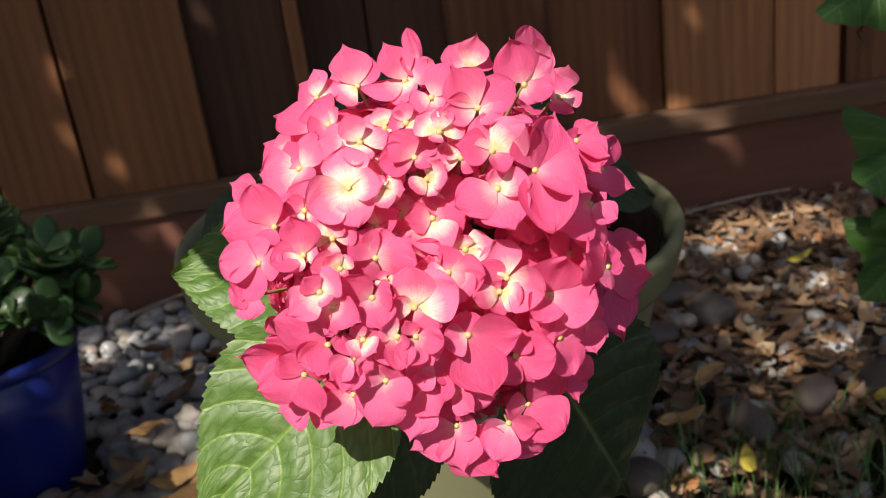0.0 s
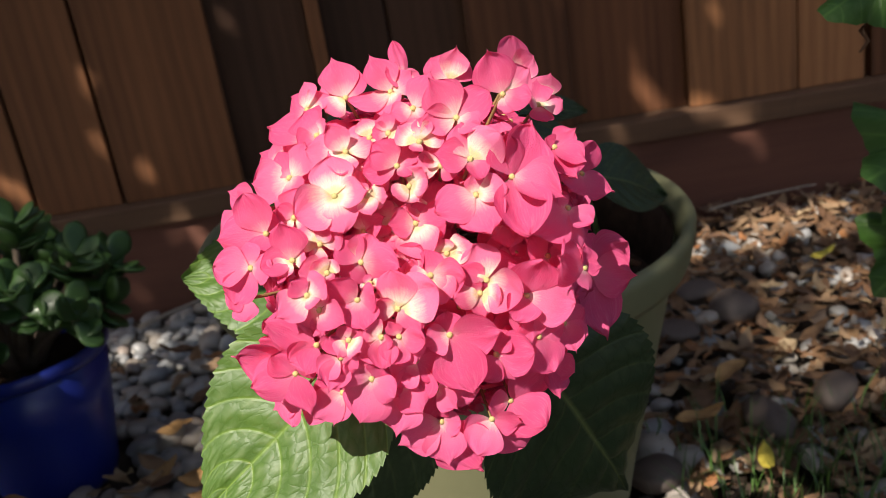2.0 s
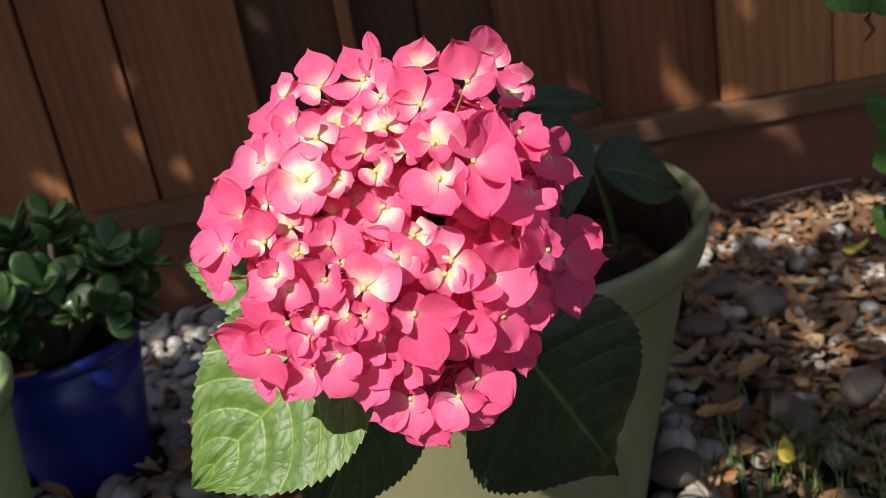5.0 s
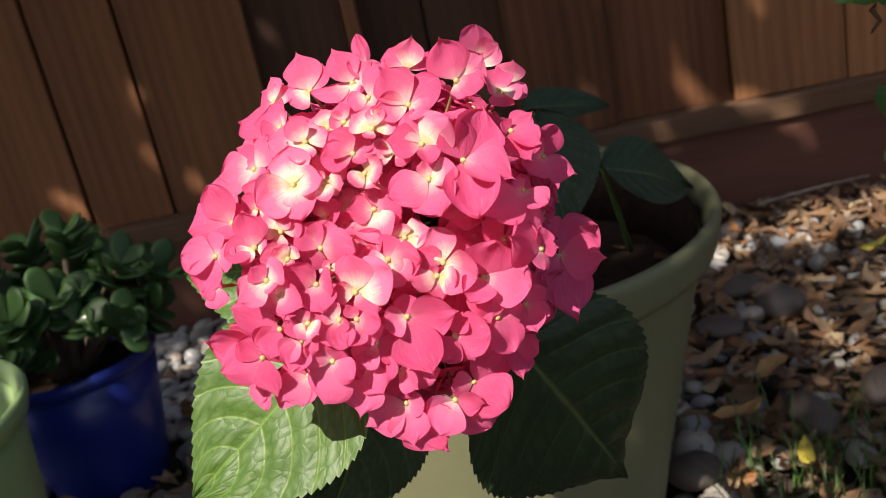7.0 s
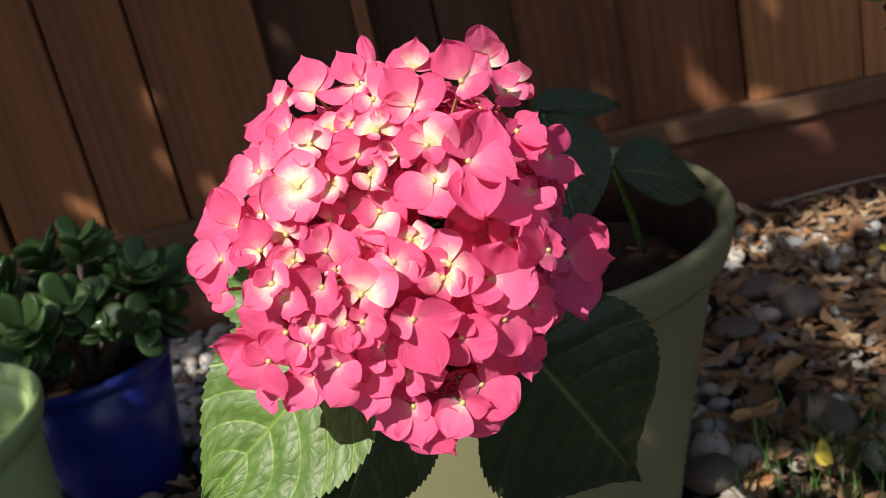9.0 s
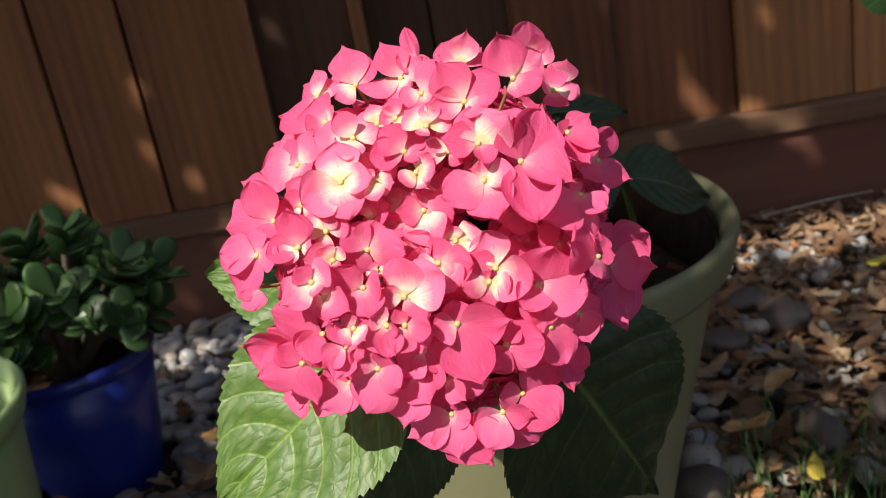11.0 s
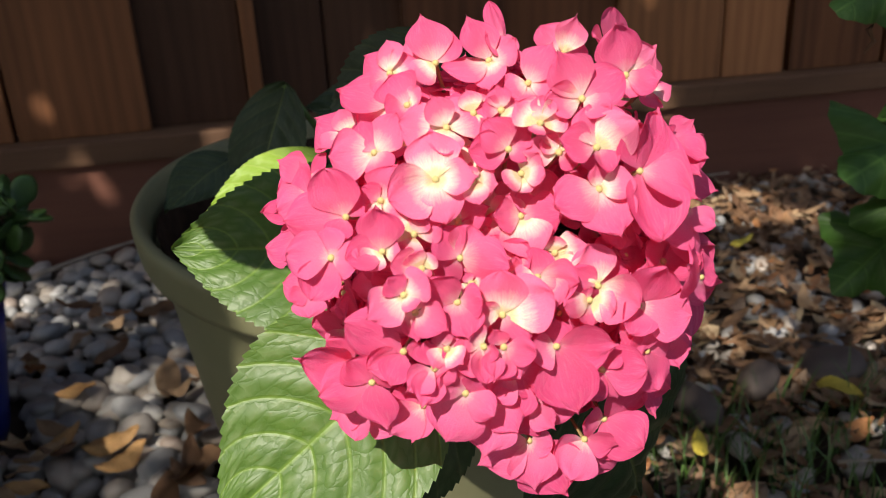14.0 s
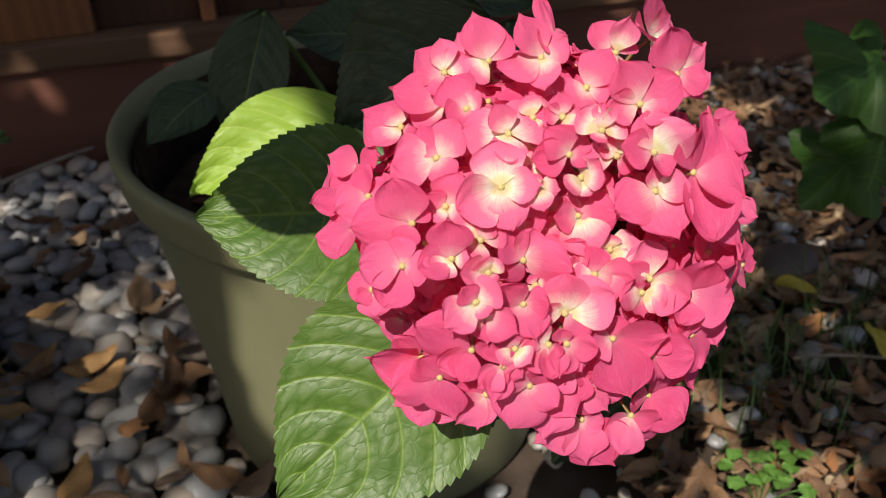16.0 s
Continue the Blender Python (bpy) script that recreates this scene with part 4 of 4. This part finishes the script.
abc = np.stack([gen.uniform(-2.7, 2.7, total), gen.uniform(-2.1, 2.1, total), gen.uniform(3.0, 4.4, total)], 1)
# an uneven rounded outline, deepest in the middle
angle, reach = np.arctan2(abc[:, 1], abc[:, 0]), np.hypot(abc[:, 0] / 2.4, abc[:, 1] / 1.85)
outline = 1.0 + 0.09 * np.sin(3 * angle + 0.6) + 0.06 * np.sin(7 * angle + 2.0) + 0.04 * np.sin(13 * angle) + gen.normal(0, 0.05, total)
abc = abc[(reach < outline) & (np.abs(abc[:, 2] - 3.7) < 0.25 + 0.6 * np.sqrt(np.clip(1.1 - reach, 0, 1)))]
total = len(abc)
centres = np.array(middle) + abc @ np.array([side, lift, SUN_DIR])
sizes = gen.uniform(0.022, 0.036, total)
# unseen small-leaved thin foliage, added over the pebbles beside the large pot and over the litter to let a little sun
# through everywhere
for x0, x1, y0, y1, extra in ((-0.34, 0.03, 0.84, 1.72, 1560), (0.55, 0.88, 1.10, 1.50, 700)):
    land = centres - np.outer(centres[:, 2] / SUN_DIR.z, np.array(SUN_DIR))
    thin = (land[:, 0] > x0) & (land[:, 0] < x1) & (land[:, 1] > y0) & (land[:, 1] < y1)
    high = np.stack([gen.uniform(x0 - 0.02, x1 + 0.02, extra), gen.uniform(y0 - 0.02, y1 + 0.02, extra), np.zeros(extra)], 1) + np.outer(gen.uniform(4.2, 5.4, extra), np.array(SUN_DIR))
    centres, sizes = np.concatenate([centres[~thin], high]), np.concatenate([sizes[~thin], gen.uniform(0.009, 0.013, extra)])
keep = np.ones(len(centres), bool)
for q, r in LIT_PLANTS + LIT_FENCE + LIT_GROUND:
    d = centres - np.array(q)
    off = np.linalg.norm(d - np.outer(d @ np.array(SUN_DIR), np.array(SUN_DIR)), axis=1)
    keep &= off > r + sizes * 1.0
verts, faces = [], []
for p, s in zip(centres[keep], sizes[keep]):
    p = Vector(p)
    x = Vector((tr.gauss(0, 1), tr.gauss(0, 1), tr.gauss(0, 1))).normalized()
    y = x.cross(SUN_DIR).normalized()
    x = y.cross(SUN_DIR) * 0.95 + SUN_DIR * 0.35 * tr.uniform(-1, 1)
    k = len(verts)
    verts += [p - x * s * 1.3, p - x * s * 0.3 + y * s * 0.75, p + x * s * 0.6 + y * s * 0.55, p + x * s * 1.4, p + x * s * 0.6 - y * s * 0.55, p - x * s * 0.3 - y * s * 0.75]
    faces.append(tuple(range(k, k + 6)))
mesh = bpy.data.meshes.new("crown")
mesh.from_pydata([tuple(v) for v in verts], [], faces)
mesh.materials.append(CROWN)
mesh.validate()
mesh.update()
tagged(link_mesh("crown", mesh, tree, m=TINV), kind="stuff")
limb = tube(bezier((-1.9, -2.6, -0.05), (-2.0, -2.5, 3.4), middle + SUN_DIR * 3.7 - side * 0.75 + lift * 0.6, 12), [0.16 - 0.011 * i for i in range(13)], 12)
part("trunk", limb, BARK, tree, "", TINV)
bough = bezier((-1.9, -2.6, -0.05), (-2.0, -2.5, 3.4), middle + SUN_DIR * 3.7 - side * 0.75 + lift * 0.6, 12)
for k, a, b in ((11, -1.8, 0.2), (11, -1.4, 1.2), (6, 1.6, -0.9)):
    end = middle + SUN_DIR * 3.7 + side * a + lift * b
    part("branch", tube(bezier(bough[k], (Vector(bough[k]) + end) / 2 + Vector((0, 0, 0.2)), end, 10), [0.06 - 0.005 * i for i in range(11)], 8), BARK, tree, "", TINV)
# unseen twig and leaf, added only to cast the shadow on one hydrangea leaf
shade_at = Vector((0.070, 0.652, 0.490)) + SUN_DIR * 0.33
twig = tube(bezier(shade_at - side * 0.02, shade_at - side * 0.5 + lift * 0.25 + SUN_DIR * 0.6, middle + SUN_DIR * 3.4 - side * 0.9 + lift * 0.45, 16), [0.0015 + 0.0008 * i for i in range(17)], 7)
part("twig", twig, BARK, tree, "", TINV)
link_mesh("leaf", leaf_mesh("leaf", 0.084, 0.070, CROWN, seed=3), tree, m=TINV @ frame_from(shade_at - side * 0.037, side, SUN_DIR))


# ---- pebbles, dry leaves and grass ----
def blob(k, sub=2):
    r = random.Random(500 + k)
    bm = bmesh.new()
    bmesh.ops.create_icosphere(bm, subdivisions=sub, radius=1.0)
    sx, sy, sz = 1.0, r.uniform(0.62, 0.95), r.uniform(0.38, 0.62)
    for v in bm.verts:
        f = 1 + 0.20 * noise.noise(v.co * 0.9 + Vector((k * 9.0, 0, 0))) + 0.06 * noise.noise(v.co * 2.3 + Vector((0, k * 5.0, 0)))
        v.co = Vector((v.co.x * sx, v.co.y * sy, v.co.z * sz)) * f
    return bm


def near_pot(x, y, r=0.0):
    return ((x - POT.x) ** 2 + (y - POT.y) ** 2 < (0.168 + r * 0.8) ** 2 or (x - BLUE.x) ** 2 + (y - BLUE.y) ** 2 < (0.076 + r * 0.8) ** 2
            or (x - LIME.x) ** 2 + (y - LIME.y) ** 2 < (0.153 + r * 0.8) ** 2)


pr = random.Random(33)
stones = []
for layer, step in ((0, 0.030), (1, 0.036)):
    y = 0.45
    while y < 1.80:
        x = -0.95
        while x < 1.65:
            px, py = x + pr.uniform(-0.5, 0.5) * step, y + pr.uniform(-0.5, 0.5) * step
            size = pr.choice((0.013, 0.017, 0.020, 0.022, 0.025, 0.029)) * (0.82 if py > 1.35 else 1.0 if px < 0.4 else 0.72)
            keep = 0.88 if px < 0.42 else 0.38
            if py < 1.0 and px > 0.40:
                keep = 0.30
            if px > 0.08 and px < 0.40 and py < 0.93:
                keep, size = 0.35, size * 0.7
            if pr.random() < keep and not near_pot(px, py, size) and py + size < 1.80:
                stones.append((px, py, size * 0.40 + layer * 0.011 + pr.uniform(-0.004, 0.004), size, pr.uniform(0, 360), pr.uniform(-28, 28), pr.uniform(-28, 28)))
            x += step
        y += step
wide = []
for i in range(6500):
    px, py = pr.gauss(0.3, 1.05), 1.75 - abs(pr.gauss(0, 0.95))
    if -0.93 < px < 1.63 and py > 0.47 or near_pot(px, py, 0.02) or py < -1.2:
        continue
    size = pr.choice((0.013, 0.017, 0.021, 0.026))
    wide.append((px, py, size * 0.40, size, pr.uniform(0, 360), pr.uniform(-28, 28), pr.uniform(-28, 28)))
BLOBS = [to_mesh("pebble", blob(k), PEBBLE) for k in range(10)]
near, far = [], []
for s in stones:
    (near if (-0.34 < s[0] < 0.04 and 0.80 < s[1] < 1.34) else far).append(s)
pr.shuffle(near)
far += near[300:]
for x, y, z, s, a, b, c in near[:300]:
    link_mesh("pebble", BLOBS[pr.randrange(10)], ground, m=pose(x, y, z, b, c, a) @ Matrix.Diagonal((s, s, s, 1)))
protos = []
for k in range(10):
    bm = blob(k)
    bm.verts.index_update()
    protos.append((np.array([v.co[:] for v in bm.verts]), np.array([[v.index for v in f.verts] for f in bm.faces])))
    bm.free()


def scatter(name, rows, shapes, mat, parent, seed, label=""):
    r = random.Random(seed)
    vs, fs, k = [], [], 0
    for x, y, z, s, a, b, c in rows:
        pv, pf = shapes[r.randrange(len(shapes))]
        rot = np.array(Euler((radians(b), radians(c), radians(a))).to_matrix())
        vs.append(pv @ rot.T * s + (x, y, z))
        fs.append(pf + k)
        k += len(pv)
    mesh = bpy.data.meshes.new(name)
    mesh.from_pydata(np.concatenate(vs).tolist(), [], np.concatenate(fs).tolist())
    mesh.materials.append(mat)
    mesh.polygons.foreach_set("use_smooth", [True] * len(mesh.polygons))
    mesh.validate()
    mesh.update()
    ob = link_mesh(name, mesh, parent, label)
    return tagged(ob, kind="stuff")


small = []
for k in range(6):
    bm = blob(k, 1)
    bm.verts.index_update()
    small.append((np.array([v.co[:] for v in bm.verts]), np.array([[v.index for v in f.verts] for f in bm.faces])))
    bm.free()
scatter("outer_pebble_bed", wide, small, PEBBLE_MASS, ground, 4, "grey and brown river pebbles")
scatter("pebble_bed", far, protos, PEBBLE_MASS, ground, 3, "grey and brown river pebbles")


def dry_leaf_bm(k):
    r = random.Random(700 + k)
    bm = bmesh.new()
    nu, nv = 8, 4
    wide, curl, roll_, twist = r.uniform(0.32, 0.55), r.uniform(-0.5, 0.9), r.uniform(-1.6, 1.8), r.uniform(-0.8, 0.8)
    grid = []
    for i in range(nu + 1):
        u = i / nu
        w = wide * 0.5 * max(0.02, math.sin(math.pi * u ** 0.85)) ** 0.8
        row = []
        for j in range(nv + 1):
            v = 2 * j / nv - 1
            y, z = v * w, roll_ * (v * w) ** 2 * 2 + curl * (u - 0.5) ** 2 + 0.05 * math.sin(9 * u + 4 * v + k)
            t = twist * (u - 0.5)
            row.append(bm.verts.new((u - 0.5, y * math.cos(t) - z * math.sin(t), y * math.sin(t) + z * math.cos(t))))
        grid.append(row)
    for i in range(nu):
        for j in range(nv):
            bm.faces.new((grid[i][j], grid[i + 1][j], grid[i + 1][j + 1], grid[i][j + 1]))
    return bm


DRIES = [to_mesh("dry_leaf", dry_leaf_bm(k), DRY) for k in range(10)]
leafproto = []
for k in range(10):
    bm = dry_leaf_bm(k)
    bm.verts.index_update()
    leafproto.append((np.array([v.co[:] for v in bm.verts]), np.array([[v.index for v in f.verts] for f in bm.faces])))
    bm.free()
count = 0
while count < 60:
    x, y = pr.uniform(-0.42, 0.02), pr.uniform(0.85, 1.55)
    if near_pot(x, y, 0.03):
        continue
    count += 1
    s = pr.uniform(0.035, 0.065)
    ob = link_mesh("dry_leaf", DRIES[pr.randrange(10)], None, m=pose(x, y, 0.044 + 0.08 * s, pr.uniform(-25, 25), pr.uniform(-25, 25), pr.uniform(0, 360)) @ Matrix.Diagonal((s, s, s, 1)))
    tagged(ob, "curled dry tan leaf lying on the pebbles", "dry leaf", "dry leaves on the pebbles")
TAN = make_plain("tan_leaf", (0.46, 0.26, 0.105), 0.65, 0.25, 0.45, 30, 0.001)
YELLOW = make_plain("yellowed_leaf", (0.50, 0.40, 0.06), 0.6, 0.25, 0.35, 30, 0.001)
for x, y, s, a, mat in ((-0.226, 1.169, 0.062, 55, TAN), (-0.168, 1.157, 0.066, 15, TAN), (-0.150, 1.115, 0.060, 35, TAN), (-0.242, 1.084, 0.055, -20, TAN), (-0.167, 0.961, 0.060, 70, TAN),
                        (0.660, 1.027, 0.055, -55, YELLOW), (0.688, 0.909, 0.062, 80, YELLOW), (0.463, 0.968, 0.045, 75, YELLOW), (0.424, 1.058, 0.058, 5, TAN), (0.751, 1.440, 0.050, 20, YELLOW),
                        (0.495, 1.150, 0.055, 30, TAN), (-0.230, 1.280, 0.050, 10, TAN)):
    ob = link_mesh("fallen_leaf", to_mesh("fallen_leaf", dry_leaf_bm(int(x * 100) % 17), mat), None, m=pose(x, y, 0.046 if x < 0.3 else 0.062, 8, -6, a) @ Matrix.Diagonal((s, s, s, 1)))
    tagged(ob, "curled tan fallen leaf on the pebbles" if mat is TAN else "yellowed fallen leaf lying on the ground", "fallen leaf", "large fallen leaves")


def make_weed(x, y, seed):
    r = random.Random(seed)
    weed = thing("clover_weed", "small clover-like weed with round green leaflets", "weed", pose(x, y, 0.0))
    for i in range(9):
        a, reach, h = i * 2.4, r.uniform(0.008, 0.045), r.uniform(0.042, 0.064)
        tip = Vector((reach * math.cos(a), reach * math.sin(a), h))
        stem = part("stalk", tube(bezier((0, 0, 0), (tip.x * 0.3, tip.y * 0.3, h * 0.9), tip, 5), [0.0007] * 6, 5), GRASS, weed)
        for k in range(3):
            bm = bmesh.new()
            ring = [bm.verts.new((0.0085 * (0.55 + 0.5 * math.cos(t) - 0.10 * math.cos(2 * t)), 0.0065 * math.sin(t), 0.0012 * math.cos(2 * t))) for t in (2 * math.pi * q / 14 for q in range(14))]
            hub_v = bm.verts.new((0.0045, 0, -0.0008))
            for q in range(14):
                bm.faces.new((hub_v, ring[q], ring[(q + 1) % 14]))
            part("leaflet", bm, CLOVER, stem, m=Matrix.Translation(tip) @ pose(0, 0, 0, r.uniform(-15, 15), r.uniform(-15, 10), 120 * k + 40 * i))
    return weed


CLOVER = make_plain("clover_leaf", (0.10, 0.21, 0.035), 0.5, vary=0.4, scale=60)
for k, (x, y) in enumerate(((0.484, 0.778), (0.462, 0.768))):
    make_weed(x, y, 40 + k)
for a, b, rad in (((0.690, 1.765, 0.040), (0.905, 1.787, 0.046), 0.0035), ((-0.375, 1.672, 0.040), (-0.210, 1.782, 0.044), 0.0050), ((0.60, 0.93, 0.04), (0.70, 0.90, 0.038), 0.0022)):
    bend = (Vector(a) + Vector(b)) / 2 + Vector((0.0, 0.006, 0.004))
    ob = new("stick", to_mesh("stick", tube(bezier(a, bend, b, 8), [rad * (1 - 0.06 * k) for k in range(9)], 8), TWIG))
    tagged(ob, "pale dry stick lying on the pebbles", "stick", "dry sticks")
FLAT_STONE = make_plain("flat_stone", (0.115, 0.088, 0.075), 0.6, 0.4, 0.5, 35, 0.002)
for k, (x, y, s) in enumerate(((0.706, 1.115, 0.042), (0.605, 1.105, 0.036), (0.508, 1.069, 0.040), (0.356, 1.007, 0.032), (0.553, 1.440, 0.036), (0.582, 1.365, 0.040), (0.481, 1.324, 0.034))):
    ob = link_mesh("river_stone", to_mesh("river_stone", blob(20 + k, 3), FLAT_STONE), None, m=pose(x, y, 0.034, pr.uniform(-8, 8), pr.uniform(-8, 8), 47 * k) @ Matrix.Diagonal((s, s, s, 1)))
    tagged(ob, "flat dark reddish-grey river stone among dry leaves", "stone", "large flat stones")
litter = []
while len(litter) < 4800:
    x, y = pr.uniform(0.36, 1.6), pr.uniform(0.5, 1.80)
    if near_pot(x, y, 0.03):
        continue
    s = pr.choice((0.016, 0.020, 0.026, 0.032, 0.040, 0.052))
    litter.append((x, y, 0.020 + pr.uniform(0, 0.018), s, pr.uniform(0, 360), pr.uniform(-30, 30), pr.uniform(-30, 30)))
scatter("leaf_litter", litter, leafproto, DRY_MASS, ground, 6, "brown and tan fallen leaves and chips")
blades = bmesh.new()
for i in range(420):
    cx, cy = pr.choice(((0.42, 1.02), (0.45, 0.95), (0.50, 0.98), (0.58, 1.00), (0.64, 0.95), (0.72, 1.02), (0.56, 0.90), (0.78, 0.95)))
    x, y = cx + pr.gauss(0, 0.05), cy + pr.gauss(0, 0.05)
    if near_pot(x, y, 0.02):
        continue
    a, hgt, lean_ = pr.uniform(0, 6.28), pr.uniform(0.04, 0.095), pr.uniform(0.2, 1.0)
    d, e = Vector((math.cos(a), math.sin(a), 0)), Vector((-math.sin(a), math.cos(a), 0)) * 0.0013
    p0 = Vector((x, y, 0.0))
    p1, p2 = p0 + Vector((0, 0, hgt * 0.6)) + d * hgt * 0.25 * lean_, p0 + Vector((0, 0, hgt * 0.95)) + d * hgt * 0.75 * lean_
    va = [blades.verts.new(q) for q in (p0 - e, p0 + e, p1 + e * 0.8, p1 - e * 0.8, p2)]
    blades.faces.new(va[:4])
    blades.faces.new((va[3], va[2], va[4]))
tagged(part("grass", blades, GRASS, ground, "sparse green grass blades"), kind="stuff")
